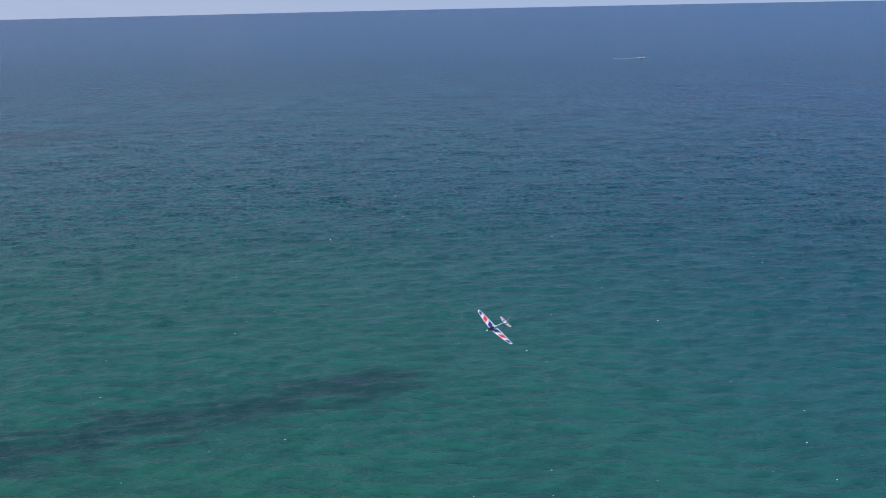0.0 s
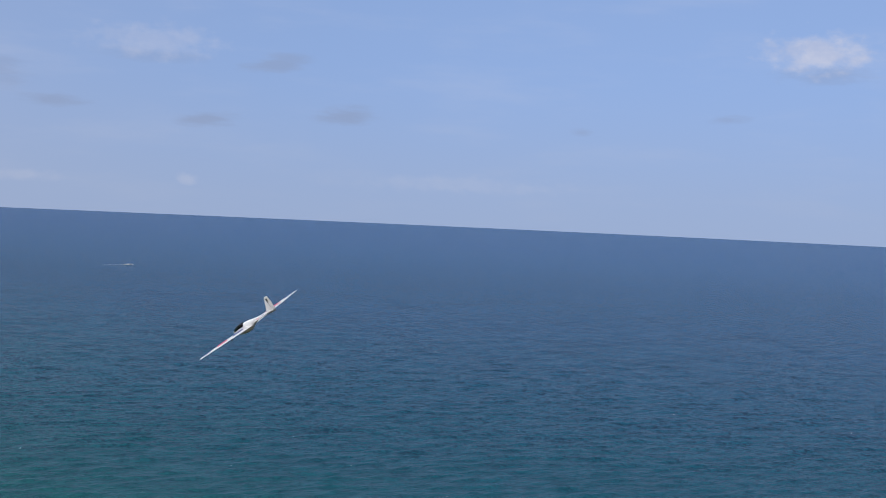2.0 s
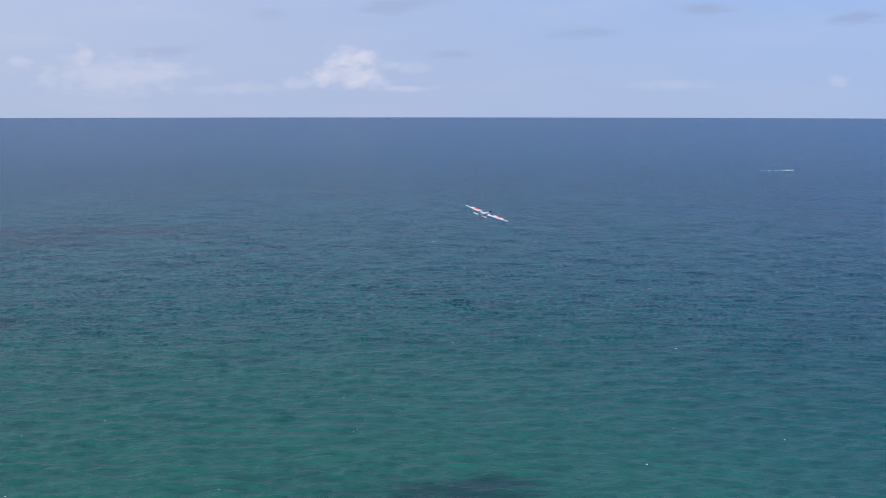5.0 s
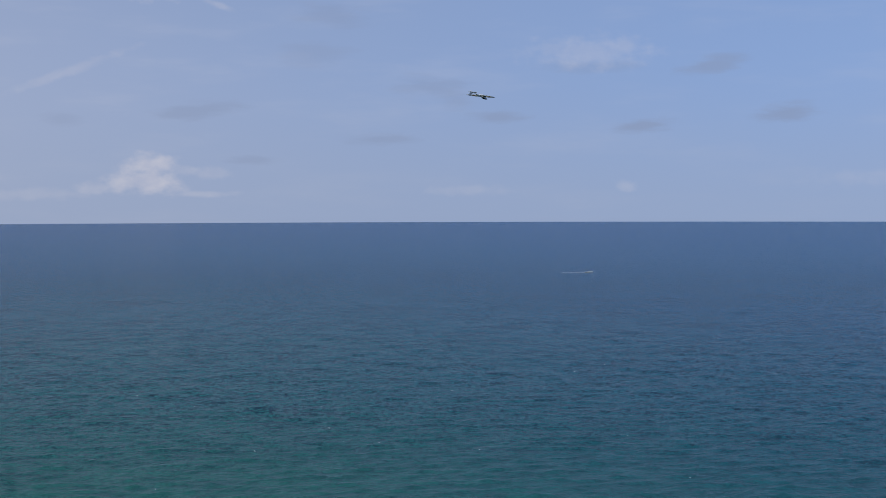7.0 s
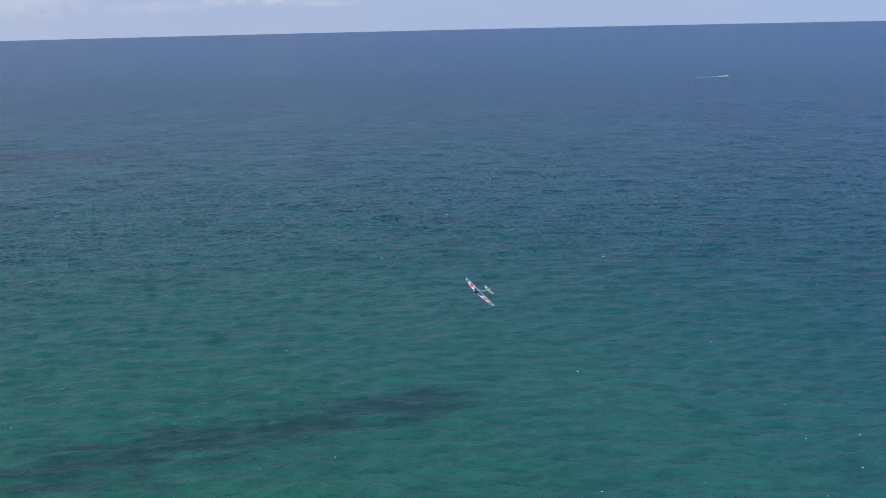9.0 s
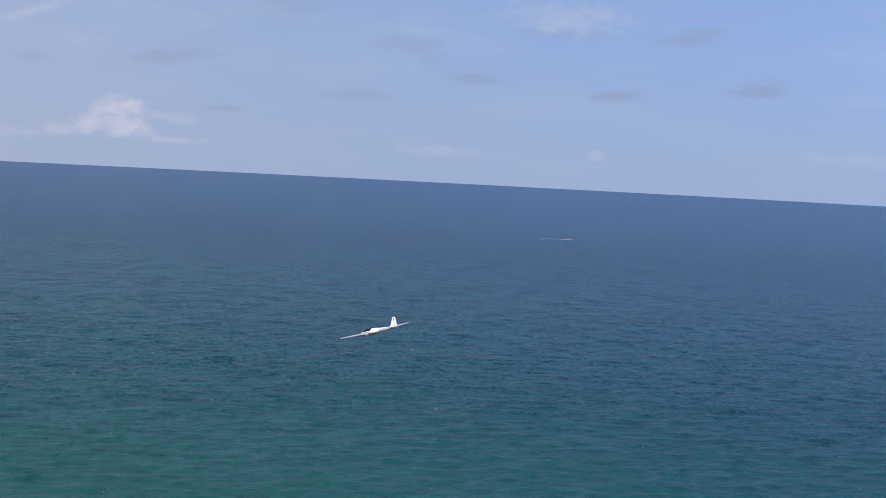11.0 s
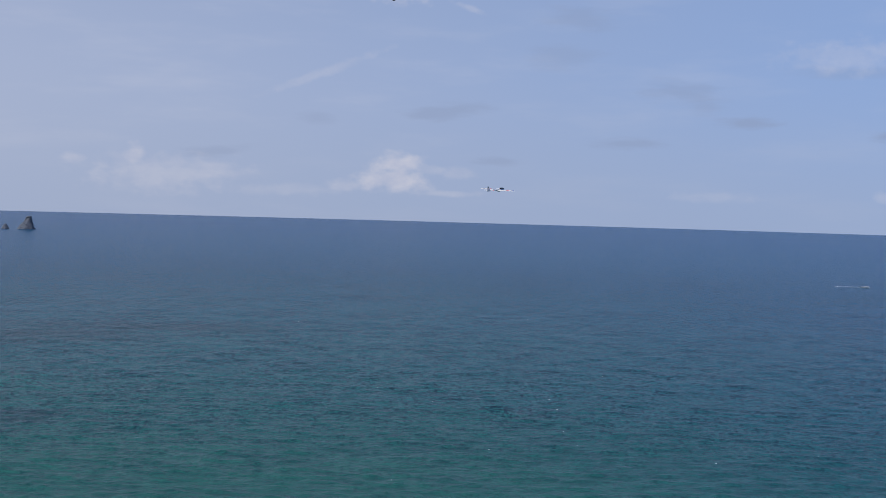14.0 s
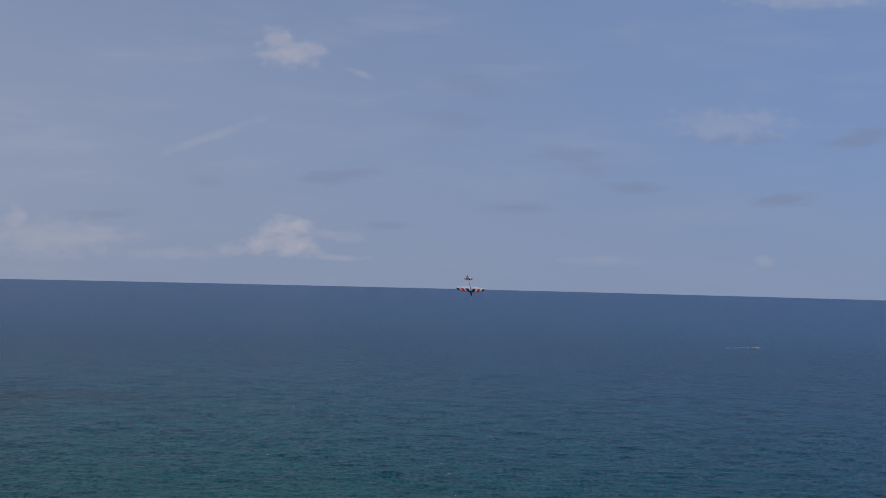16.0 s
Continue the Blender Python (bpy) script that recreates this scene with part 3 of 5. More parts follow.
def rough(px, py, scale, octaves=4, seed=0.0):
    out = np.empty(px.shape)
    flat = out.ravel()
    for i, (a, b) in enumerate(zip(px.ravel(), py.ravel())):
        flat[i] = noise.fractal((a * scale + seed, b * scale - seed, seed), 0.9, 2.1, octaves)
    return out


def sheet(name, gx, gy, gz, keep, mat):
    """A mesh over a grid of points; faces where keep holds."""
    idx = np.arange(gx.size).reshape(gx.shape)
    a, b, c, d = idx[:-1, :-1], idx[:-1, 1:], idx[1:, 1:], idx[1:, :-1]
    ok = keep[:-1, :-1] | keep[1:, 1:] | keep[:-1, 1:] | keep[1:, :-1]
    faces = np.stack([a[ok], b[ok], c[ok], d[ok]], 1)
    used, inv = np.unique(faces, return_inverse=True)
    verts = np.stack([gx.ravel(), gy.ravel(), gz.ravel()], 1)[used]
    me = bpy.data.meshes.new(name)
    me.from_pydata(verts.tolist(), [], inv.reshape(faces.shape).tolist())
    me.materials.append(mat)
    me.shade_smooth()
    return me


GULLIES = [((-208, 400), (-300, 436), 15.0, 11.0), ((-234, 524), (-266, 430), 27.0, 11.0), ((-196, 452), (-262, 470), 7.0, 7.0), ((-172, 342), (-240, 372), 5.0, 6.0), ((-222, 566), (-262, 572), 5.0, 5.0)]


def build_headland():
    xs, ys = np.arange(-460, -155, 1.4), np.arange(225, 730, 1.4)
    gx, gy = np.meshgrid(xs, ys)
    warp = rough(gx, gy, 0.03, 3, 3.0)
    ribs = rough(gx + gy * 0.3, gy, 0.075, 4, 9.0)
    crag = rough(gx, gy, 0.28, 4, 5.0)
    d = inland(gx, gy)
    land = np.clip(d / 12.0, 0, 1)
    near = np.clip((30 - d) / 18, 0, 1)
    d = d + warp * 4.0 * land + ribs * 3.4 * np.clip(d / 4.0, 0, 1) * (0.1 + 0.9 * near) + ribs * 1.2
    z = np.interp(d, [r[0] for r in RISE], [r[1] for r in RISE])
    # a lower spur runs out to the rock spit, and the far point rises steeply behind it
    for table, low, high in ((SPUR, 452, 518), (POINT, 540, 900)):
        weight = np.clip((gy - low) / 14, 0, 1) * np.clip((high + 14 - gy) / 14, 0, 1)
        z += weight * (np.interp(d, [r[0] for r in table], [r[1] for r in table]) - z)
    # the grassy knoll in front has a lower cliff and a rounder top
    knoll = np.clip((398 - gy) / 16, 0, 1)
    z += knoll * (np.interp(d + 4.5 * np.clip(d / 3, 0, 1), [r[0] for r in KNOLL], [r[1] for r in KNOLL]) - z)
    # gullies that run down to the inlets
    for (ax, ay), (bx, by), deep, wide in GULLIES:
        ex, ey = bx - ax, by - ay
        t = np.clip(((gx - ax) * ex + (gy - ay) * ey) / (ex * ex + ey * ey), 0, 1)
        off = np.hypot(gx - ax - t * ex, gy - ay - t * ey) + ribs * 3
        z -= deep * (1 - t) ** 0.6 * np.exp(-(off / wide) ** 2) * np.clip(z / 10, 0, 1)
    cliff = np.clip(d / 3, 0, 1) * np.clip((16 - d) / 5, 0, 1)
    # slanting ledges in the cliff
    slant = 3.4
    ledge = (z + 0.55 * (gx + 200) + crag * 1.5) / slant
    z = z + cliff * 2.2 * (np.abs(ledge - np.floor(ledge) - 0.5) * 2 - 0.5)
    z += crag * (0.22 + 1.9 * cliff) + ribs * 0.3 * land + warp * 1.5 * land
    me = sheet("headland", gx + ribs * 1.5 * cliff + crag * cliff, gy + crag * 1.5 * cliff, z, z > -3.0, headland_mat)
    ob = new("headland", me)
    tagged(ob, "rocky headland with dark cliffs, brown heath and green bracken", "headland", kind="structure")
    return gx, gy, z


def build_scrub(land):
    """Bracken and gorse along the seaward crest: domes of small leafy sprays in one mesh."""
    gx, gy, gz = land
    rng = random.Random(31)
    slope = np.hypot(*np.gradient(gz, 1.4))
    crest = 0.95 * gy + 0.32 * gx
    picks = np.argwhere((gz > 25) & (slope < 1.3) & (crest > 458) & (crest < 520) & (gx > -400))
    verts, faces = [], []
    for _ in range(2600):
        j, i = picks[rng.randrange(len(picks))]
        x, y, z = gx[j, i] + rng.uniform(-0.7, 0.7), gy[j, i] + rng.uniform(-0.7, 0.7), gz[j, i]
        if noise.noise((x * 0.06, y * 0.06, 7.0)) < -0.08:
            continue
        size = rng.uniform(0.5, 1.1) * (1.7 if rng.random() < 0.08 else 1.0)
        for _ in range(16):
            a, e = rng.uniform(0, math.tau), math.asin(rng.random())
            out = Vector((math.cos(a) * math.cos(e), math.sin(a) * math.cos(e), math.sin(e) * 0.8))
            at = Vector((x, y, z - 0.15)) + out * size * rng.uniform(0.7, 1.1)
            u = out.orthogonal().normalized()
            v = out.cross(u).normalized()
            q = rng.uniform(0, math.tau)
            u, v = u * math.cos(q) + v * math.sin(q), v * math.cos(q) - u * math.sin(q)
            w = size * rng.uniform(0.3, 0.55)
            k = len(verts)
            verts += [tuple(at - u * w), tuple(at - v * w * 0.6 + out * 0.1), tuple(at + u * w + out * 0.15), tuple(at + v * w * 0.6)]
            faces.append((k, k + 1, k + 2, k + 3))
    me = bpy.data.meshes.new("bracken")
    me.from_pydata(verts, [], faces)
    me.materials.append(fern_mat)
    tagged(new("bracken", me), "green bracken and gorse clumps along the headland's crest", "bracken", kind="stuff")


build_scrub(build_headland())


def boulder(bm, x, y, z, sx, sy, sz, seed):
    made = bmesh.ops.create_icosphere(bm, subdivisions=2, radius=1.0)["verts"]
    for v in made:
        c = noise.cell(v.co * 1.7 + Vector((seed, seed, 0)))
        k = 0.85 + 0.35 * noise.fractal(v.co * 1.3 + Vector((seed, 0, seed)), 0.8, 2.0, 3) + 0.25 * c
        v.co = Vector((v.co.x * sx * k, v.co.y * sy * k, v.co.z * sz * k)) + Vector((x, y, z))


def build_shore_rocks():
    rng = random.Random(4)
    spots = [(-194, 499, 8, 4, 3.0), (-189, 501, 4.5, 2.4, 1.7), (-200, 494, 7, 4, 4.2), (-206, 489, 6, 4, 5), (-185, 502, 2.2, 1.5, 0.9), (-216, 587, 6, 3, 2.0), (-211, 590, 3, 2, 1.0),
             (-222, 600, 4, 3, 2), (-178, 371, 5, 3, 2.4), (-174, 368, 3, 2, 1.2), (-173, 346, 4, 4, 2.4), (-172, 335, 4, 3, 2.0), (-172, 324, 4, 3, 2.4), (-190, 436, 3, 3, 2.0),
             (-191, 455, 3, 4, 2.2), (-195, 470, 4, 3, 2.8), (-199, 415, 3, 3, 2.0), (-214, 612, 1.8, 1.5, 0.9), (-169, 352, 1.6, 1.4, 0.8), (-176, 316, 3, 3, 2)]
    for x, y, sx, sy, sz in spots:
        bm = bmesh.new()
        boulder(bm, x, y, 0.0, sx, sy, sz * 1.15, rng.uniform(0, 40))
        ob = new("shore_rock", to_mesh("shore_rock", bm, headland_mat))
        tagged(ob, "dark wet rock standing in the surf below the cliff", "rock", "rocks below the cliff")


build_shore_rocks()


def build_stack(x, y, profile, depth, label):
    """A rock in the sea: left and right edge at each height."""
    rings = []
    for k, (z, left, right) in enumerate(profile):
        ring = []
        for i in range(22):
            a = math.tau * i / 22
            c, half = (left + right) / 2, (right - left) / 2
            p = Vector((c + half * math.cos(a), half * depth * math.sin(a), z))
            w = noise.fractal(p * 0.22 + Vector((x, 0, y)), 0.8, 2.0, 4)
            ring.append((x + p.x * (1 + 0.04 * w) + w * 1.1, y + p.y + w * 2.4, z + w * 1.1))
        rings.append(ring)
    ob = new("sea_stack", to_mesh("sea_stack", loft(rings), stack_mat))
    tagged(ob, label, "rock", "rock islets on the horizon")


build_stack(-679, 2215, [(-2, -16.5, 15), (1, -15.5, 14), (4, -14, 12.6), (7, -12.0, 11.6), (10, -8.5, 10.4), (13, -5.5, 9.2), (16, -3.6, 8.4), (19, -2.2, 8.0), (21.5, -1.4, 7.4), (23.2, 1.2, 5.6)], 0.8,
            "tall grey rock islet with a pointed top")
build_stack(-712, 2200, [(-2, -8, 7.5), (1, -7.2, 6.6), (3.5, -5.4, 5.2), (6, -3.4, 3.6), (8, -1.8, 2.0), (9, -0.6, 0.8)], 0.8, "small grey rock islet beside a taller one")


# ---- the slope the camera stands on ----
EDGE = [(-180, 4), (-120, 10), (-70, 36), (-30, 38), (0, 30), (10, 25.6), (15.4, 22.75), (16.6, 22.4), (20.1, 21.0), (22.6, 19.85), (25.05, 18.9), (27.4, 17.7), (29.8, 16.9), (40, 15), (80, 12), (120, 10), (180, 4)]
RIM = 33.0


def bank_height(r, az):
    """Height of the slope, under the camera's ground point 1.7 m below the lens."""
    drop = np.tan(np.radians(np.interp(az, [e[0] for e in EDGE], [e[1] for e in EDGE])))
    drop = drop + 0.008
    h = -1.7 - np.minimum(r, RIM) / RIM * (RIM * drop - 1.7)
    back = np.abs(az) > 125
    over = np.maximum(r - RIM, 0)
    h = np.where(back, -1.7 + r * 0.02, h)
    fall = np.where(over < 5, over * over * 0.17, 4.25 + (over - 5) * 1.7)
    return 60 + np.where(back, h, h - fall)


def build_bank():
    rs = np.concatenate([np.arange(0.0, 12, 0.8), np.arange(12, 40, 0.28), np.arange(40, 84, 1.6)])
    az = np.concatenate([np.arange(-180, 8, 3.0), np.arange(8, 36, 0.3), np.arange(36, 180.1, 3.0)])
    gr, ga = np.meshgrid(rs, az)
    gx, gy = -gr * np.sin(np.radians(ga)), gr * np.cos(np.radians(ga))
    w1, w2 = rough(gx, gy, 0.35, 3, 2.0), rough(gx, gy, 1.4, 3, 6.0)
    gz = bank_height(gr, ga) + w1 * 0.22 * np.clip(gr / 10, 0, 1) + w2 * 0.09
    me = sheet("ground", gx, gy, np.maximum(gz, -2.0), gz > -1.8, bank_mat)
    ob = new("ground", me)
    tagged(ob, "steep cliff-top slope of dry grass and heather", "slope", kind="structure")


build_bank()


def build_tufts(name, count, seed, mat, label, tall, spread, blades, lean):
    """Low plants on the slope, many small blades to a tuft, in one mesh."""
    rng = random.Random(seed)
    verts, faces = [], []
    while len(faces) < count * blades:
        a, r = rng.uniform(11, 33), rng.uniform(13, RIM + 2.5)
        x, y = -r * math.sin(radians(a)), r * math.cos(radians(a))
        if noise.noise((x * 0.3 + seed, y * 0.3, seed)) < -0.05:
            continue
        z = float(bank_height(np.array(r), np.array(a))) + 0.22 * noise.fractal((x * 0.35 + 2, y * 0.35 - 2, 2.0), 0.9, 2.1, 3) - 0.03
        size = rng.uniform(0.6, 1.3)
        for _ in range(blades):
            turn, out = rng.uniform(0, math.tau), rng.uniform(0.1, 1) * spread * size
            h, wdt = tall * size * rng.uniform(0.5, 1.1), rng.uniform(0.004, 0.010) * size
            bx, by = x + out * math.cos(turn) * 0.5, y + out * math.sin(turn) * 0.5
            tx, ty = bx + lean * 0.2 * h * math.cos(turn) + 0.15 * h, by + lean * 0.2 * h * math.sin(turn)
            sx, sy = -math.sin(turn) * wdt, math.cos(turn) * wdt
            k = len(verts)
            verts += [(bx - sx, by - sy, z), (bx + sx, by + sy, z), (tx + sx * 0.6, ty + sy * 0.6, z + h * 0.8), (tx, ty, z + h), (tx - sx * 0.6, ty - sy * 0.6, z + h * 0.8)]
            faces.append((k, k + 1, k + 2, k + 3, k + 4))
    me = bpy.data.meshes.new(name)
    me.from_pydata(verts, [], faces)
    me.materials.append(mat)
    tagged(new(name, me), label, name.replace("_", " "), kind="stuff")


build_tufts("dry_grass", 9500, 11, tuft_mat, "dry yellow-brown grass tufts on the cliff-top slope", 0.026, 0.6, 14, 5.0)
build_tufts("heather", 3000, 23, ling_mat, "low dark heather clumps with faded purple flowers", 0.04, 0.5, 30, 3.0)


# ---- foam on the sea ----
def foam_patch(bm, x, y, a, b, turn, seed, z=0.06, tear=0.5, keep=0.32):
    """A torn flat raft of foam, with holes, a few centimetres over the water."""
    ct, st = math.cos(turn), math.sin(turn)
    nx, ny = 34, 16
    grid = {}
    for i in range(nx + 1):
        for j in range(ny + 1):
            u, v = 2 * i / nx - 1, 2 * j / ny - 1
            px, py = x + u * a * ct - v * b * st, y + u * a * st + v * b * ct
            w = noise.fractal((px * tear + seed, py * tear * 1.6, seed), 0.8, 2.2, 4)
            grid[i, j] = (px + 0.3 * w, py + 0.3 * w, z + 0.05 * w, u * u + v * v + 1.5 * (w - 0.12))
    verts = {}
    for i in range(nx):
        for j in range(ny):
            corner = [(i, j), (i + 1, j), (i + 1, j + 1), (i, j + 1)]
            if sum(grid[c][3] for c in corner) / 4 < keep:
                for c in corner:
                    if c not in verts:
                        verts[c] = bm.verts.new(grid[c][:3])
                bm.faces.new([verts[c] for c in corner])


def build_foam():
    rng = random.Random(8)
    groups = {
        "white surf round the foot of the far point": [(-212, 585, 8, 1.8, 0.3), (-217, 602, 7, 2, 0.1), (-209, 590, 5, 1.4, 0.0), (-216, 618, 5, 1.6, 0.2), (-224, 560, 8, 1.6, 1.0)],
        "white surf round the low rock spit": [(-189, 494, 8, 1.8, 0.45), (-184, 500, 5, 1.5, 0.1), (-196, 485, 9, 1.8, 0.8), (-222, 517, 9, 2.2, 0.3), (-192, 466, 5, 1.4, 1.4)],
        "white surf in the rocky inlet": [(-191, 447, 5, 1.4, 1.3), (-191, 430, 7, 1.6, 1.0), (-186, 438, 3, 0.8, 0.0), (-197, 414, 4, 1.2, 0.6)],
        "white surf round the foot of the grassy knoll": [(-175, 369, 6, 1.4, 0.4), (-169, 362, 5, 1.3, 1.2), (-168, 348, 6, 1.5, 1.4), (-167, 338, 7, 1.6, 1.5), (-172, 324, 7, 1.5, 0.9), (-164, 353, 3, 0.9, 1.0)],
        "thin torn rafts of white foam on green water": [(-73.5, 163, 3.0, 1.3, 0.5), (-69, 161.5, 1.6, 0.6, 0.2), (-62.5, 162, 2.6, 0.6, 0.25), (-59, 156, 2.0, 0.9, 0.5), (-65, 156, 1.3, 0.7, 0.1), (-56.5, 152, 1.8, 0.6, 0.4), (-61, 150, 1.4, 0.6, 0.0)]}
    for label, spots in groups.items():
        bm = bmesh.new()
        for x, y, a, b, turn in spots:
            foam_patch(bm, x, y, a, b * (1.3 if y < 200 else 1.6), turn, rng.uniform(0, 50), 0.2, 3.2 if y < 200 else 0.7, 0.1 if y < 200 else 0.32)
        tagged(new("sea_foam", to_mesh("sea_foam", bm, thin_foam if "thin" in label else foam_mat)), label, "foam", kind="stuff")
    # single white flecks all over: foam, and sun glints modelled as white specks
    verts, faces = [], []
    while len(faces) < 420:
        a, r = rng.uniform(-52, 40), 118 * math.exp(rng.random() ** 1.5 * 2.6)
        x, y = -r * math.sin(radians(a)), r * math.cos(radians(a))
        if a > 19 and r > 330 or noise.noise((x * 0.02, y * 0.02, 3)) < rng.uniform(-0.5, 0.3) - (0.35 if a > 12 else 0):
            continue
        k, s = len(verts), rng.uniform(0.035, 0.085) * (1 + r / 1200) * (1.6 if rng.random() < 0.06 else 1)
        for i in range(6):
            q = math.tau * i / 6
            m = rng.uniform(0.6, 1.2)
            verts.append((x + s * 1.5 * m * math.cos(q), y + s * m * math.sin(q), 0.12 + 0.1 * s * math.sin(q)))
        faces.append(tuple(range(k, k + 6)))
    me = bpy.data.meshes.new("foam_glint_flecks")
    me.from_pydata(verts, [], faces)
    me.materials.append(glint_mat)
    tagged(new("foam_glint_flecks", me), "scattered small white flecks of foam and painted sun glints on the sea", "foam", kind="stuff")


build_foam()


# ---- the model glider ----
PLAN = [(0.0, 0.145, -0.147), (0.12, 0.140, -0.146), (0.25, 0.126, -0.142), (0.36, 0.108, -0.137), (0.46, 0.086, -0.131), (0.55, 0.064, -0.124), (0.62, 0.044, -0.118), (0.675, 0.024, -0.113),
        (0.71, 0.006, -0.109), (0.735, -0.016, -0.106), (0.748, -0.042, -0.102)]


def wing_y(x, table, k):
    return float(np.interp(abs(x), [p[0] for p in table], [p[k] for p in table]))


def section(x, lead, trail, thick, z, count=12):
    chord, ring = lead - trail, []
    for i in range(count + 1):
        u = 0.5 - 0.5 * math.cos(math.pi * i / count)
        t = 5 * thick * (0.2969 * math.sqrt(u) - 0.126 * u - 0.3516 * u * u + 0.2843 * u ** 3 - 0.1015 * u ** 4)
        ring.append((u, t))
    top = [(x, lead - u * chord, z + chord * (t + 0.035 * math.sin(math.pi * u))) for u, t in ring]
    low = [(x, lead - u * chord, z + chord * (-t * 0.75 + 0.02 * math.sin(math.pi * u))) for u, t in ring[1:-1]]
    return top + low[::-1]


def rise_at(x):
    return 0.028 * abs(x) / 0.74


def band(side, x0, x1, slant, table, thick, mat, parent, name, label, front=0.97, back=0.03, z0=0.0, over=0.0022, top=True):
    """A strip of coloured film lying on the skin."""
    bm = bmesh.new()
    rows = []
    for i in range(13):
        f = front + (back - front) * i / 12
        row = []
        for j in range(5):
            x = x0 + (x1 - x0) * j / 4 + slant * (0.5 - f)
            x = max(0.03, min(x, table[-1][0] - 0.004))
            lead, trail = wing_y(x, table, 1), wing_y(x, table, 2)
            chord = lead - trail
            u = 1 - f
            t = 5 * thick * (0.2969 * math.sqrt(u) - 0.126 * u - 0.3516 * u * u + 0.2843 * u ** 3 - 0.1015 * u ** 4)
            zz = chord * (t + 0.035 * math.sin(math.pi * u)) + over if top else chord * (-t * 0.75 + 0.02 * math.sin(math.pi * u)) - over
            row.append(bm.verts.new((side * x, trail + f * chord, z0 + (rise_at(x) if table is PLAN else 0) + zz)))
        rows.append(row)
    for a, b in zip(rows, rows[1:]):
        for j in range(4):
            bm.faces.new((a[j], a[j + 1], b[j + 1], b[j]))
    bmesh.ops.recalc_face_normals(bm, faces=bm.faces)
    if (bm.faces[:][0].normal.z < 0) == top:
        bmesh.ops.reverse_faces(bm, faces=bm.faces)
    return part(name, bm, mat, parent, label, True)


TAILPLAN = [(0.0, -0.492, -0.634), (0.06, -0.498, -0.634), (0.14, -0.518, -0.636), (0.19, -0.538, -0.638), (0.212, -0.555, -0.637), (0.222, -0.58, -0.632)]


def under_skin(x, y):
    lead, trail = wing_y(x, PLAN, 1), wing_y(x, PLAN, 2)
    u = (lead - y) / (lead - trail)
    t = 5 * 0.095 * (0.2969 * math.sqrt(u) - 0.126 * u - 0.3516 * u * u + 0.2843 * u ** 3 - 0.1015 * u ** 4)
    return rise_at(x) + (lead - trail) * (-t * 0.75 + 0.02 * math.sin(math.pi * u))


def disc(cx, cy, radius, over, star=False):
    """A round or star-shaped sticker under the wing."""
    bm = bmesh.new()
    count = 10 if star else 28
    mid = bm.verts.new((cx, cy, under_skin(cx, cy) - over))
    ring = []
    for i in range(count):
        a = math.tau * i / count + 0.3
        r = radius * (0.46 if star and i % 2 else 1.0)
        p = (cx + r * math.cos(a), cy + r * math.sin(a))
        ring.append(bm.verts.new((*p, under_skin(*p) - over)))
    for i in range(count):
        bm.faces.new((mid, ring[(i + 1) % count], ring[i]))
    return bm


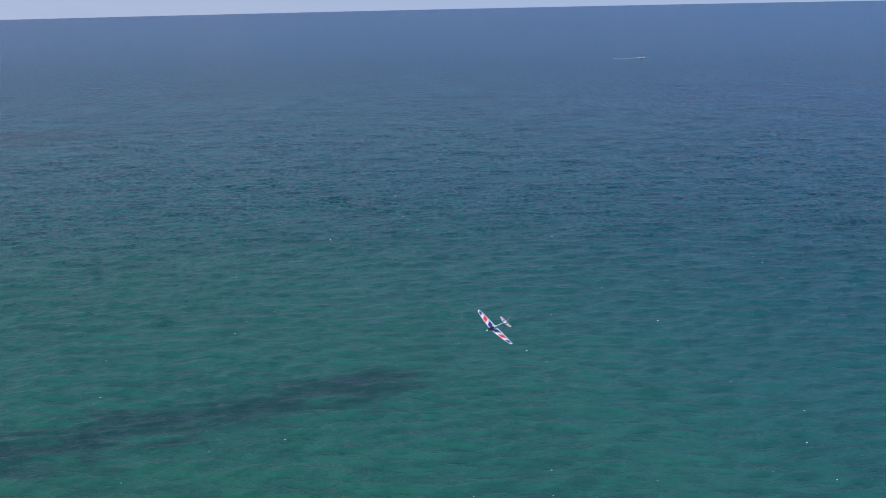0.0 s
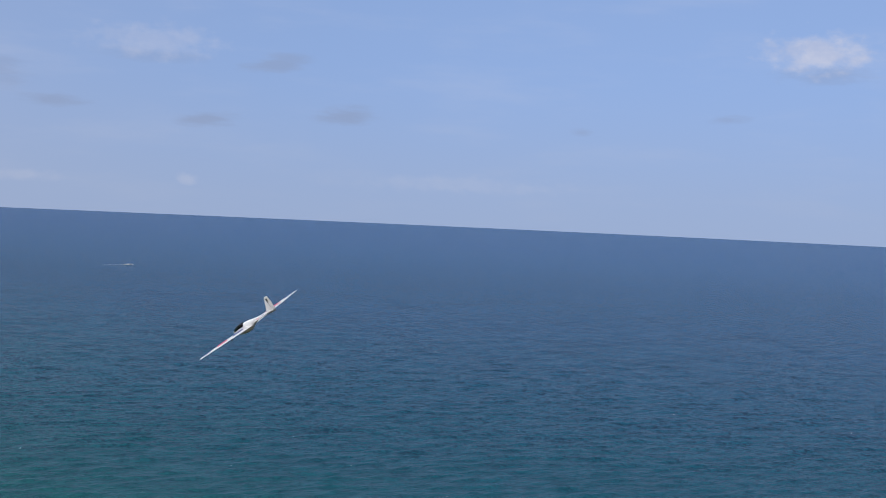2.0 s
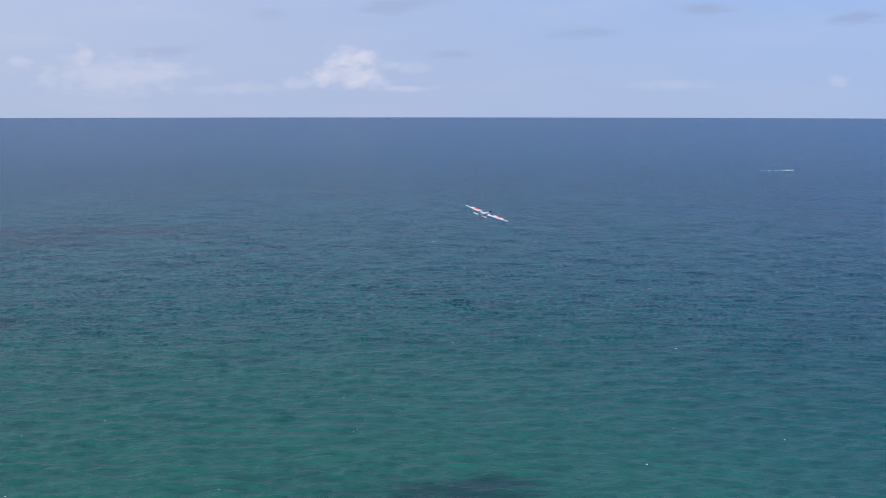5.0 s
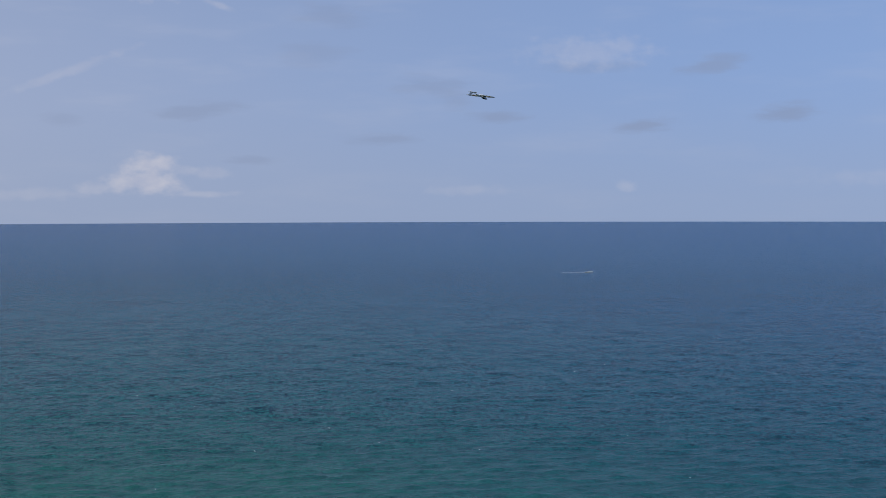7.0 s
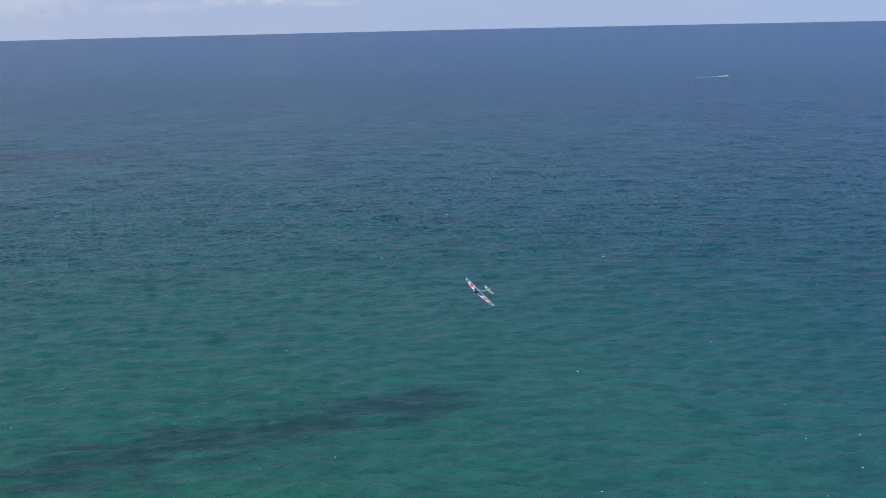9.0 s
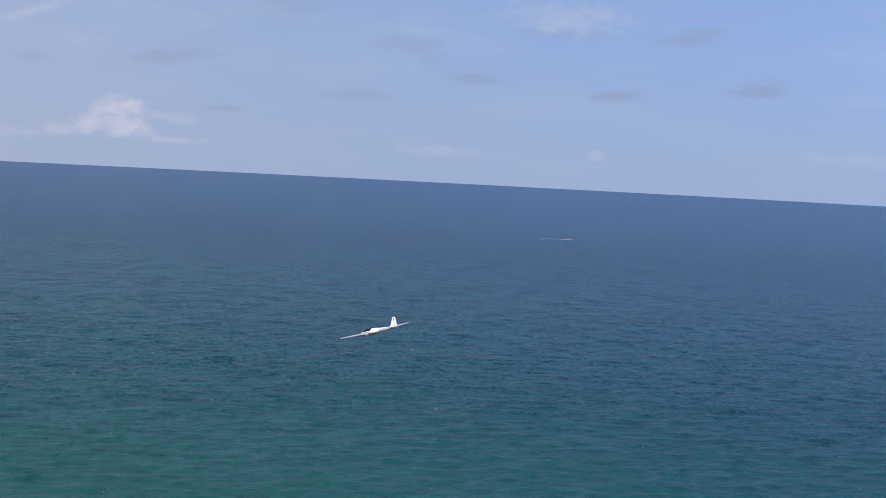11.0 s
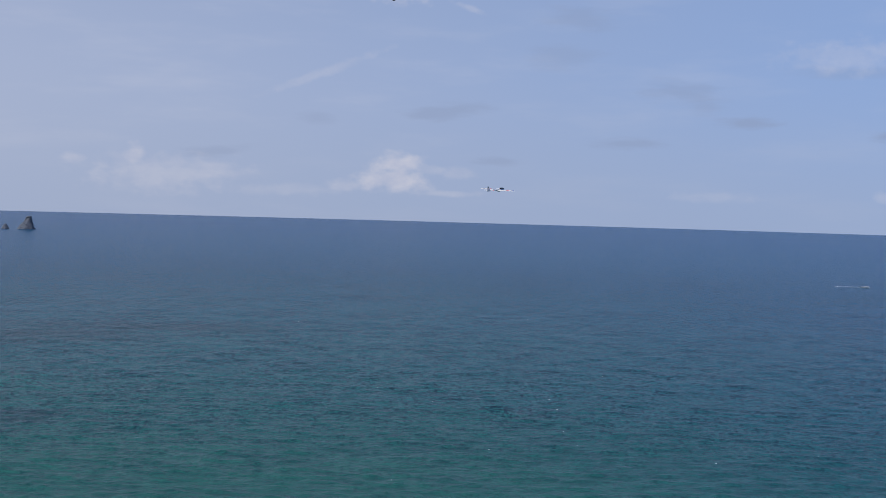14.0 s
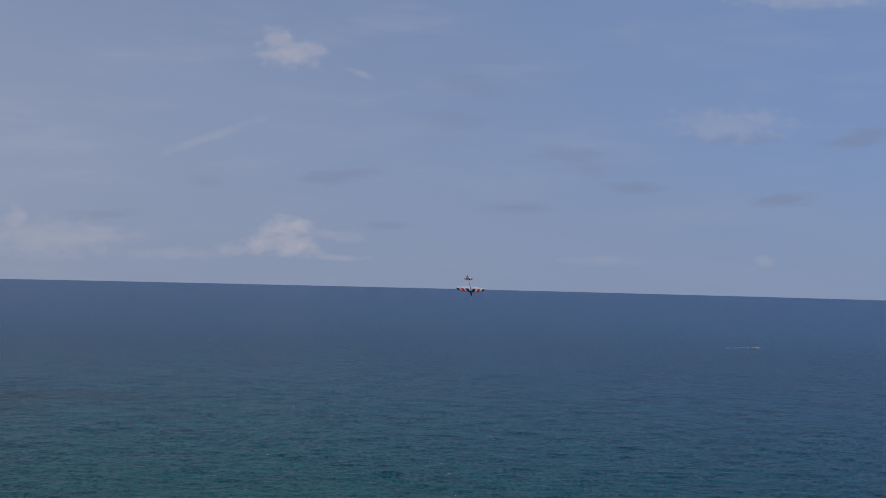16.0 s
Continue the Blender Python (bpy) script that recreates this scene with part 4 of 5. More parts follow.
def build_glider():
    root = new("model_glider")
    tagged(root, "white radio-controlled glider with red and blue stripes on top", "model glider")
    # fuselage: y, half width, top, bottom
    line = [(0.372, 0.002, 0.022, 0.018), (0.362, 0.014, 0.034, 0.006), (0.338, 0.025, 0.045, -0.006), (0.29, 0.035, 0.058, -0.019), (0.22, 0.041, 0.069, -0.029), (0.14, 0.043, 0.075, -0.034),
            (0.05, 0.042, 0.077, -0.034), (-0.05, 0.038, 0.076, -0.028), (-0.13, 0.031, 0.071, -0.015), (-0.20, 0.023, 0.064, 0.004), (-0.30, 0.017, 0.060, 0.020), (-0.45, 0.0135, 0.058, 0.030),
            (-0.58, 0.012, 0.057, 0.034), (-0.66, 0.0095, 0.055, 0.036), (-0.70, 0.006, 0.053, 0.038)]
    rings = []
    for y, w, a, b in line:
        w, b = w * 0.74, b - 0.18 * (a - b) * max(0.0, min(1.0, (y + 0.2) / 0.2)) * (0.37 - y) / 0.37
        ring = []
        for i in range(18):
            q = math.tau * i / 18
            c, s = math.cos(q), math.sin(q)
            ring.append((w * math.copysign(abs(c) ** 0.85, c), y, (a + b) / 2 + (a - b) / 2 * math.copysign(abs(s) ** 0.9, s)))
        rings.append(ring)
    part("fuselage", loft(rings), white_skin, root, "", True)
    rings = []
    for y, w, a in [(0.335, 0.008, 0.046), (0.325, 0.022, 0.053), (0.29, 0.033, 0.066), (0.24, 0.040, 0.079), (0.18, 0.0445, 0.088), (0.12, 0.0455, 0.091), (0.07, 0.043, 0.088), (0.035, 0.034, 0.079)]:
        ring = []
        for i in range(14):
            q = math.tau * i / 14
            ring.append((w * 0.8 * math.cos(q), y, a - 0.031 + 0.032 * math.sin(q)))
        rings.append(ring)
    part("canopy", loft(rings), black_skin, root, "glossy black canopy", True)
    for side, name in ((-1, "wing_left"), (1, "wing_right")):
        rings = [section(side * x, a, b, 0.095, rise_at(x)) for x, a, b in PLAN]
        wing = part(name, loft(rings), wing_skin, root, "white wing panel, striped on top, roundel underneath", True)
        for x0, x1, slant, mat, label in ((0.08, 0.23, 0.14, blue_film, "dark blue stripe"), (0.325, 0.475, 0.14, red_film, "bright red stripe"), (0.575, 0.7, 0.1, blue_film, "dark blue wing tip stripe")):
            band(side, x0, x1, slant, PLAN, 0.095, mat, wing, "stripe", label, 0.955, 0.3)
        # aileron hinge line and ends, under and over
        for top in (False, True):
            band(side, 0.16, 0.70, 0.0, PLAN, 0.095, seam_mat, wing, "hinge_line", "", 0.285, 0.265, 0.0, 0.0016, top)
        band(side, 0.158, 0.163, 0.0, PLAN, 0.095, seam_mat, wing, "aileron_gap", "", 0.27, 0.02, 0.0, 0.0016, False)
        cx, cy = side * 0.475, wing_y(0.475, PLAN, 2) + 0.125
        roundel = part("roundel", disc(cx, cy, 0.058, 0.0028), roundel_blue, wing, "dark blue roundel")
        part("star", disc(cx, cy, 0.028, 0.0048, True), star_red, roundel, "red star")
        hx = side * 0.30
        y0, y1 = 0.075, -0.062
        z0, z1 = under_skin(0.30, y0), under_skin(0.30, y1)
        part("servo_arm", box(0.010, 0.020, 0.022, (hx, y0, z0 - 0.008), 0.002), dark_part, wing, "black servo arm")
        part("control_horn", box(0.006, 0.022, 0.026, (hx, y1, z1 - 0.010), 0.0015), dark_part, wing, "black control horn")
        part("pushrod", rod((hx, y0, z0 - 0.016), (hx, y1, z1 - 0.019), 0.0016), wire_mat, wing, "thin steel pushrod")
        part("flap_servo", box(0.012, 0.052, 0.008, (side * 0.075, 0.03, under_skin(0.075, 0.03) - 0.002), 0.002), dark_part, wing, "black servo slot")
    for side, name in ((-1, "tailplane_left"), (1, "tailplane_right")):
        rings = [section(side * x, a, b, 0.07, 0.047) for x, a, b in TAILPLAN]
        half = part(name, loft(rings), wing_skin, root, "white tailplane with coloured stripes", True)
        band(side, 0.05, 0.10, 0.05, TAILPLAN, 0.07, blue_film, half, "stripe", "dark blue stripe", 0.95, 0.3, 0.047, 0.0015)
        band(side, 0.135, 0.185, 0.05, TAILPLAN, 0.07, red_film, half, "stripe", "bright red stripe", 0.95, 0.3, 0.047, 0.0015)
        for top in (False, True):
            band(side, 0.03, 0.2, 0.0, TAILPLAN, 0.07, seam_mat, half, "hinge_line", "", 0.42, 0.39, 0.047, 0.0012, top)
    part("elevator_horn", box(0.012, 0.02, 0.016, (0.014, -0.6, 0.03), 0.002), dark_part, root, "black elevator horn")
    fin = [(0.022, -0.62, -0.745), (0.052, -0.54, -0.755), (0.083, -0.57, -0.757), (0.115, -0.597, -0.757), (0.152, -0.624, -0.756), (0.182, -0.645, -0.752), (0.203, -0.662, -0.746), (0.211, -0.68, -0.738)]
    rings = []
    for z, lead, trail in fin:
        rings.append([(p[2] - 0.0, p[1], z) for p in section(0, lead, trail, 0.07, 0.0)])
    # the section's camber is taken out for the upright fin
    rings = [[(x - 0.02 * (max(p[1] for p in r) - min(p[1] for p in r)), y, z) for x, y, z in r] for r in rings]
    fin_ob = part("fin", loft(rings), white_skin, root, "white upright fin", True)
    part("rudder_line", box(0.0135, 0.0012, 0.11, (0.0, -0.692, 0.115), 0.0003), seam_mat, fin_ob)
    for side in (-1, 1):
        emblem = part("emblem", box(0.002, 0.026, 0.032, (side * 0.0058, -0.7, 0.172), 0.0006), dark_part, fin_ob, "dark emblem")
        part("emblem_bar", box(0.002, 0.016, 0.012, (side * 0.006, -0.696, 0.146), 0.0006), dark_part, emblem)
    part("tail_skid", box(0.006, 0.05, 0.014, (0.0, -0.685, 0.034), 0.002), dark_part, root, "small tail skid")
    return root


glider = build_glider()


# ---- the motor boat and its wake ----
def build_boat():
    root = new("motor_boat")
    tagged(root, "small white motor boat under way far out at sea", "boat")
    rings = []
    for x, half, deck, keel in [(-3.6, 1.15, 0.85, -0.3), (-2.0, 1.3, 0.88, -0.35), (0.0, 1.3, 0.95, -0.35), (1.6, 1.1, 1.1, -0.25), (2.8, 0.65, 1.25, 0.0), (3.6, 0.08, 1.38, 0.6)]:
        rings.append([(x, -half, deck), (x, -half * 0.88, 0.25), (x, 0, keel), (x, half * 0.88, 0.25), (x, half, deck), (x, half * 0.7, deck - 0.06), (x, -half * 0.7, deck - 0.06)])
    hull = part("hull", loft(rings), hull_mat, root, "white hull")
    part("rubbing_strake", box(5.2, 2.64, 0.05, (-0.8, 0, 0.82), 0.02), rubber_mat, hull)
    part("cabin", box(2.2, 1.7, 0.42, (0.3, 0, 1.08), 0.14), hull_mat, root, "white cabin")
    part("windscreen", box(0.1, 1.5, 0.3, (1.42, 0, 1.2), 0.03, Matrix.Rotation(radians(-18), 4, "Y")), glass_mat, root, "dark windscreen")
    for side in (-1, 1):
        part("side_window", box(0.9, 0.04, 0.2, (0.3, side * 0.85, 1.14), 0.02), glass_mat, root)
    part("cabin_roof", box(2.4, 1.85, 0.1, (0.3, 0, 1.31), 0.04), hull_mat, root)
    part("outboard_motor", box(0.5, 0.5, 1.1, (-3.8, 0, 0.7), 0.12), rubber_mat, root, "black outboard motor")
    part("mast", rod((-0.2, 0, 1.3), (-0.2, 0, 1.9), 0.02), wire_mat, root)
    return root


boat = build_boat()
boat.scale = (1.0, 0.8, 0.6)


def build_wake():
    rng = random.Random(5)
    bm = bmesh.new()
    for x, a, b in [(-4.5, 3.0, 1.0), (-9, 4.0, 0.7), (-16, 4.0, 0.55), (-24, 4.0, 0.35), (2.9, 1.6, 1.9), (0.0, 3.0, 1.9), (-3.0, 2.6, 1.7)]:
        foam_patch(bm, x, rng.uniform(-0.2, 0.2), a, b, 0.0, rng.uniform(0, 40), 0.5, 0.5, 0.75)
    ob = new("boat_wake", to_mesh("boat_wake", bm, glint_mat))
    return tagged(ob, "thin white wake trailing behind the motor boat", "wake", kind="stuff")


wake = build_wake()


# ---- the bird ----
def build_bird():
    root = new("sea_bird")
    tagged(root, "dark bird gliding high over the cliff", "bird")
    rings = []
    for y, w in [(0.24, 0.006), (0.2, 0.022), (0.15, 0.026), (0.08, 0.042), (0.0, 0.05), (-0.08, 0.042), (-0.15, 0.026), (-0.2, 0.016)]:
        rings.append([(w * math.cos(math.tau * i / 10), y, w * 0.85 * math.sin(math.tau * i / 10)) for i in range(10)])
    part("body", loft(rings), bird_mat, root, "", True)
    part("tail", loft([[(-0.02, -0.16, 0.004), (0.02, -0.16, 0.004), (0.02, -0.16, -0.004), (-0.02, -0.16, -0.004)], [(-0.06, -0.31, 0.003), (0.06, -0.31, 0.003), (0.06, -0.31, -0.003), (-0.06, -0.31, -0.003)]]), bird_mat, root)
    for side in (-1, 1):
        rings = []
        for x, a, b, z in [(0.03, 0.1, -0.07, 0.02), (0.16, 0.12, -0.06, 0.055), (0.3, 0.08, -0.07, 0.06), (0.42, 0.0, -0.08, 0.04), (0.5, -0.07, -0.1, 0.02)]:
            rings.append([(side * x, a, z), (side * x, (a + b) / 2, z + 0.014), (side * x, b, z), (side * x, (a + b) / 2, z - 0.006)])
        part("wing", loft(rings), bird_mat, root, "", True)
    return root


bird = build_bird()


def over_sky(az, el, dist):
    a, e = radians(az), radians(el)
    return (-dist * math.sin(a) * math.cos(e), dist * math.cos(a) * math.cos(e), 60 + dist * math.sin(e))


def motions():
    # three flights round the same circuit
    walk(glider, [
        (0, pose(7.09, 35.55, 50.15, -3.2, -36.5, 134.3)),
        (0.1, pose(5.55, 34.61, 50.15, 5.2, -33.8, 132.4)),
        (0.2, pose(4.17, 33.63, 50.21, 10.6, -38.2, 143.2)),
        (0.3, pose(2.89, 32.60, 50.49, 14.7, -42.4, 151.0)),
        (0.4, pose(1.74, 31.78, 51.19, -0.5, -51.7, -173.3)),
        (0.5, pose(1.25, 29.84, 52.10, 25.3, -49.9, 158.9)),
        (0.6, pose(0.90, 27.29, 53.47, 30.1, -52.5, 156.8)),
        (0.7, pose(0.10, 24.42, 54.58, 40.2, -54.4, 154.0)),
        (0.8, pose(0.26, 21.28, 55.75, 52.3, -60.0, 151.5)),
        (0.9, pose(0.27, 19.62, 56.48, 56.7, -64.6, 153.9)),
        (1, pose(0.50, 17.75, 57.44, 78.5, -69.1, 141.4)),
        (1.1, pose(0.89, 16.53, 58.04, 84.6, -72.3, 140.7)),
        (1.2, pose(1.57, 15.01, 58.70, 106.9, -80.4, 134.8)),
        (1.3, pose(2.15, 13.98, 59.11, 164.4, -81.8, 115.4)),
        (1.4, pose(2.76, 13.04, 59.44, -95.2, -87.4, 20.3)),
        (1.5, pose(3.63, 12.26, 59.56, -98.1, -81.2, 23.4)),
        (1.6, pose(4.62, 11.92, 59.54, -78.8, -73.1, 16.4)),
        (1.7, pose(5.18, 12.03, 59.39, -70.1, -67.1, 16.6)),
        (1.8, pose(5.66, 12.15, 59.11, -52.7, -55.9, 16.2)),
        (1.9, pose(5.76, 12.33, 58.91, -43.7, -45.5, 18.6)),
        (2, pose(5.84, 13.28, 58.56, -22.3, -29.5, 13.5)),
        (2.1, pose(5.89, 14.32, 58.35, -17.1, -14.7, 12.1)),
        (2.2, pose(5.42, 14.79, 58.24, -10.8, 3.2, 11.6)),
        (2.3, pose(5.11, 15.21, 58.16, -9.8, 9.5, 8.8)),
        (2.4, pose(4.56, 15.89, 58.03, -11.1, 16.0, 7.2)),
        (2.5, pose(4.24, 16.29, 57.92, -13.5, 17.2, 3.7)),
        (2.6, pose(3.81, 17.44, 57.66, -16.3, 16.7, -1.1)),
        (2.8, pose(3.20, 18.81, 57.15, -17.7, 13.7, -5.9)),
        (3, pose(2.38, 20.06, 56.59, -20.4, 11.7, -7.4)),
        (3.2, pose(1.67, 21.45, 56.04, -18.8, 13.9, 16.7)),
        (3.4, pose(0.78, 23.04, 55.96, -11.2, 16.3, 11.9)),
        (3.6, pose(0.56, 24.42, 55.69, -6.9, 14.6, 3.4)),
        (3.8, pose(0.62, 26.23, 55.59, -10.1, 12.7, -1.5)),
        (4, pose(0.81, 28.56, 55.55, -5.9, 13.1, -5.4)),
        (4.2, pose(1.12, 30.99, 55.58, -2.4, 12.7, -8.2)),
        (4.4, pose(1.97, 33.56, 55.74, -0.6, 11.6, -15.8)),
        (4.6, pose(2.64, 35.93, 55.96, 1.7, 12.5, -23.1)),
        (4.8, pose(3.23, 37.98, 56.18, 2.9, 15.4, -26.0)),
        (5, pose(3.70, 39.42, 56.47, 3.6, 17.7, -28.4)),
        (5.2, pose(4.38, 40.60, 56.80, 4.3, 18.8, -30.4)),
        (5.3, pose(4.82, 41.12, 56.98, 4.2, 19.0, -31.0)),
        (5.4, pose(5.32, 41.75, 57.22, 4.8, 19.6, -31.0)),
        (5.5, pose(5.82, 42.44, 57.56, 7.5, 19.2, -31.2)),
        (5.6, pose(6.38, 43.30, 57.77, 11.1, 19.1, -31.9)),
        (5.7, pose(7.00, 44.24, 58.09, 13.6, 19.8, -32.9)),
        (5.8, pose(7.67, 45.16, 58.64, 17.1, 18.0, -35.7)),
        (5.9, pose(8.40, 45.97, 59.21, 20.9, 15.1, -37.0)),
        (6, pose(9.12, 46.67, 60.07, 26.6, 2.6, -48.0)),
        (6.1, pose(9.69, 47.19, 60.71, 32.5, -7.8, -62.3)),
        (6.2, pose(10.12, 47.48, 61.60, 46.8, -22.8, -86.8)),
        (6.3, pose(10.45, 47.51, 62.09, 60.2, -37.6, -105.8)),
        (6.4, pose(10.58, 47.45, 62.75, 85.5, -43.7, -135.7)),
        (6.5, pose(10.75, 47.31, 63.14, 113.0, -43.4, -161.6)),
        (6.6, pose(10.89, 47.16, 63.63, 146.8, -36.9, 162.4)),
        (6.7, pose(11.14, 47.17, 63.92, 157.0, -28.8, 152.2)),
        (6.8, pose(11.48, 47.64, 64.26, 173.3, -15.2, 140.6)),
        (6.9, pose(11.96, 48.51, 64.47, -177.9, -11.0, 132.6)),
        (7, pose(12.46, 49.30, 64.48, -165.0, -7.2, 124.9)),
        (7.1, pose(12.80, 49.83, 64.52, -159.5, -3.8, 122.5)),
        (7.2, pose(13.14, 49.99, 64.37, -156.8, 4.4, 117.9)),
        (7.3, pose(13.40, 49.95, 64.26, -151.6, 10.1, 116.0)),
        (7.4, pose(13.67, 49.85, 63.80, -147.6, 17.1, 116.7)),
        (7.5, pose(13.96, 49.82, 63.44, -146.6, 15.8, 117.4)),
        (7.6, pose(14.35, 49.88, 62.73, -141.3, 16.4, 120.2)),
        (7.7, pose(14.70, 49.95, 62.23, -143.0, 14.1, 119.8)),
        (7.8, pose(15.19, 49.93, 61.39, -141.4, 10.3, 123.8)),
        (7.9, pose(15.53, 49.90, 60.85, -136.8, 7.1, 126.0)),
        (8, pose(16.02, 49.85, 59.92, -129.8, 5.3, 130.8)),
        (8.1, pose(16.42, 50.00, 59.05, -122.8, 4.8, 133.1)),
        (8.2, pose(16.87, 50.23, 57.64, -115.4, 6.1, 134.7)),
        (8.3, pose(16.95, 50.14, 56.15, -109.3, 4.4, 136.9)),
        (8.4, pose(16.22, 49.50, 54.68, -94.0, -0.9, 141.7)),
        (8.5, pose(14.88, 48.46, 53.31, -73.6, -9.7, 145.6)),
        (8.6, pose(13.15, 47.17, 52.12, -51.0, -20.3, 146.1)),
        (8.7, pose(11.24, 45.77, 51.19, -28.7, -29.4, 142.4)),
        (8.8, pose(9.34, 44.44, 50.58, -10.6, -34.8, 137.0)),
        (8.9, pose(7.68, 43.31, 50.39, -3.2, -36.5, 134.3)),
        (9, pose(6.12, 42.35, 50.39, 6.1, -33.7, 131.9)),
        (9.1, pose(4.72, 41.35, 50.45, 12.5, -38.4, 141.9)),
        (9.2, pose(3.43, 40.32, 50.76, 17.1, -43.4, 149.8)),
        (9.3, pose(2.30, 39.42, 51.48, 4.4, -53.7, -178.4)),
        (9.4, pose(1.81, 37.41, 52.43, 30.9, -51.1, 153.7)),
        (9.5, pose(1.42, 34.79, 53.80, 37.8, -53.7, 150.0)),
        (9.6, pose(0.70, 31.86, 54.93, 49.8, -55.8, 145.5)),
        (9.7, pose(0.88, 28.84, 56.08, 64.2, -61.1, 140.2)),
        (9.8, pose(1.13, 27.14, 56.92, 74.3, -65.7, 136.4)),
        (9.9, pose(1.14, 25.33, 57.76, 98.7, -68.6, 121.2)),
        (10, pose(1.58, 24.05, 58.38, 112.7, -71.9, 114.1)),
        (10.1, pose(2.25, 22.59, 59.00, 154.6, -76.7, 91.9)),
        (10.2, pose(2.84, 21.56, 59.41, -155.0, -76.4, 73.7)),
        (10.3, pose(3.52, 20.64, 59.70, -117.7, -76.7, 40.0)),
        (10.4, pose(3.93, 19.60, 59.45, -107.8, -65.8, 43.9)),
        (10.5, pose(4.66, 19.10, 59.30, -92.7, -60.2, 38.2)),
        (10.6, pose(5.24, 19.43, 58.69, -69.6, -50.7, 30.2)),
        (10.7, pose(5.54, 19.97, 58.24, -55.0, -44.4, 25.2)),
        (10.8, pose(5.03, 21.09, 57.52, -30.9, -31.3, 27.1)),
        (10.9, pose(4.68, 21.87, 57.10, -22.2, -21.8, 25.6)),
        (11, pose(4.28, 22.10, 56.96, -13.3, -8.4, 26.1)),
        (11.2, pose(3.04, 23.89, 56.94, -2.7, 13.1, 25.1)),
        (11.3, pose(2.13, 25.03, 56.96, -1.2, 23.3, 28.7)),
        (11.4, pose(1.39, 25.80, 57.17, -2.7, 35.5, 23.5)),
        (11.5, pose(0.71, 26.44, 57.26, -3.9, 39.7, 19.7)),
        (11.6, pose(0.05, 27.03, 57.33, -4.9, 39.9, 13.2)),
        (11.7, pose(-0.77, 27.77, 57.32, -3.3, 39.4, 12.4)),
        (11.8, pose(-1.57, 28.30, 57.27, -5.5, 40.0, 4.1)),
        (11.9, pose(-2.11, 29.47, 57.22, 0.7, 42.4, 3.5)),
        (12, pose(-2.36, 30.14, 57.02, -1.1, 40.5, -5.3)),
        (12.1, pose(-2.60, 30.80, 56.96, -0.4, 39.0, -8.1)),
        (12.2, pose(-2.65, 31.68, 56.92, -7.0, 35.0, -10.9)),
        (12.3, pose(-2.75, 32.75, 56.92, -5.4, 33.7, -11.6)),
        (12.4, pose(-2.75, 33.87, 56.94, -3.9, 29.8, -13.7)),
        (12.5, pose(-2.80, 34.96, 56.99, -2.0, 27.1, -12.7)),
        (12.6, pose(-2.44, 36.18, 57.15, -1.8, 23.3, -16.2)),
        (12.7, pose(-2.11, 37.33, 57.27, -1.7, 19.6, -19.2)),
        (12.8, pose(-1.90, 38.40, 57.48, -0.3, 17.4, -22.5)),
        (12.9, pose(-1.64, 39.37, 57.61, 2.3, 16.4, -23.3)),
        (13, pose(-1.48, 40.29, 57.83, 1.4, 16.5, -22.9)),
        (13.2, pose(-1.10, 41.42, 58.26, 3.8, 15.5, -23.8)),
        (13.5, pose(0.57, 43.34, 58.97, 4.0, 15.3, -25.7)),
        (13.7, pose(1.83, 44.44, 59.50, 5.6, 8.5, -32.5)),
        (13.8, pose(2.32, 45.13, 59.91, 5.6, 6.9, -34.6)),
        (13.9, pose(2.75, 45.78, 60.24, 5.7, 4.4, -35.9)),
        (14.1, pose(3.52, 46.63, 61.17, 8.1, 3.6, -38.0)),
        (14.2, pose(3.96, 46.72, 61.67, 9.9, 4.8, -38.3)),
        (14.3, pose(4.35, 46.74, 62.09, 14.0, 10.1, -36.0)),
        (14.4, pose(4.73, 46.80, 62.64, 18.4, 26.0, -26.0)),
        (14.5, pose(5.21, 47.05, 63.06, 25.4, 38.6, -17.6)),
        (14.6, pose(5.87, 47.66, 63.49, 35.3, 59.4, 1.1)),
        (14.7, pose(6.37, 48.27, 63.82, 75.1, 70.1, 36.1)),
        (14.8, pose(6.57, 48.85, 64.10, 147.7, 60.0, 113.3)),
        (14.9, pose(6.73, 49.34, 64.34, 165.1, 42.0, 133.8)),
        (15, pose(6.76, 49.89, 64.53, 179.1, 11.5, 143.1)),
        (15.1, pose(6.81, 50.53, 64.67, -169.9, -3.2, 148.0)),
        (15.2, pose(6.78, 51.16, 64.61, -162.4, -9.7, 153.1)),
        (15.4, pose(6.94, 51.08, 64.02, -154.2, -14.4, 152.8)),
        (15.5, pose(7.10, 51.29, 63.61, -149.6, -13.5, 152.0)),
        (15.6, pose(7.24, 51.75, 62.85, -145.5, -13.8, 147.2)),
        (15.8, pose(7.36, 53.53, 61.28, -133.7, -7.0, 142.2)),
        (15.9, pose(7.41, 54.58, 60.50, -127.0, -2.9, 143.5)),
        (16, pose(7.46, 55.67, 59.30, -118.0, -1.5, 145.6)),
    ])
    boat_way = [(0.0, pose(349.5, 1072, 0.3)), (8.0, pose(374.0, 1074, 0.35, 0, -1)), (16.0, pose(398.5, 1072, 0.3))]
    walk(boat, boat_way)
    walk(wake, [(t, pose(m.translation.x, m.translation.y, 0.0)) for t, m in boat_way])
    way = [(0.0, 70, 3.0), (6.0, 60, 3.5), (11.0, 42, 4.6), (12.5, 22.75, 4.95), (12.8, 18.2, 4.65), (13.2, 13.4, 5.4), (13.5, 9.0, 7.4), (14.4, -5.0, 9.8), (15.4, -21.4, 12.15), (15.5, -23.4, 12.0), (16.0, -32.0, 12.5)]
    rows = []
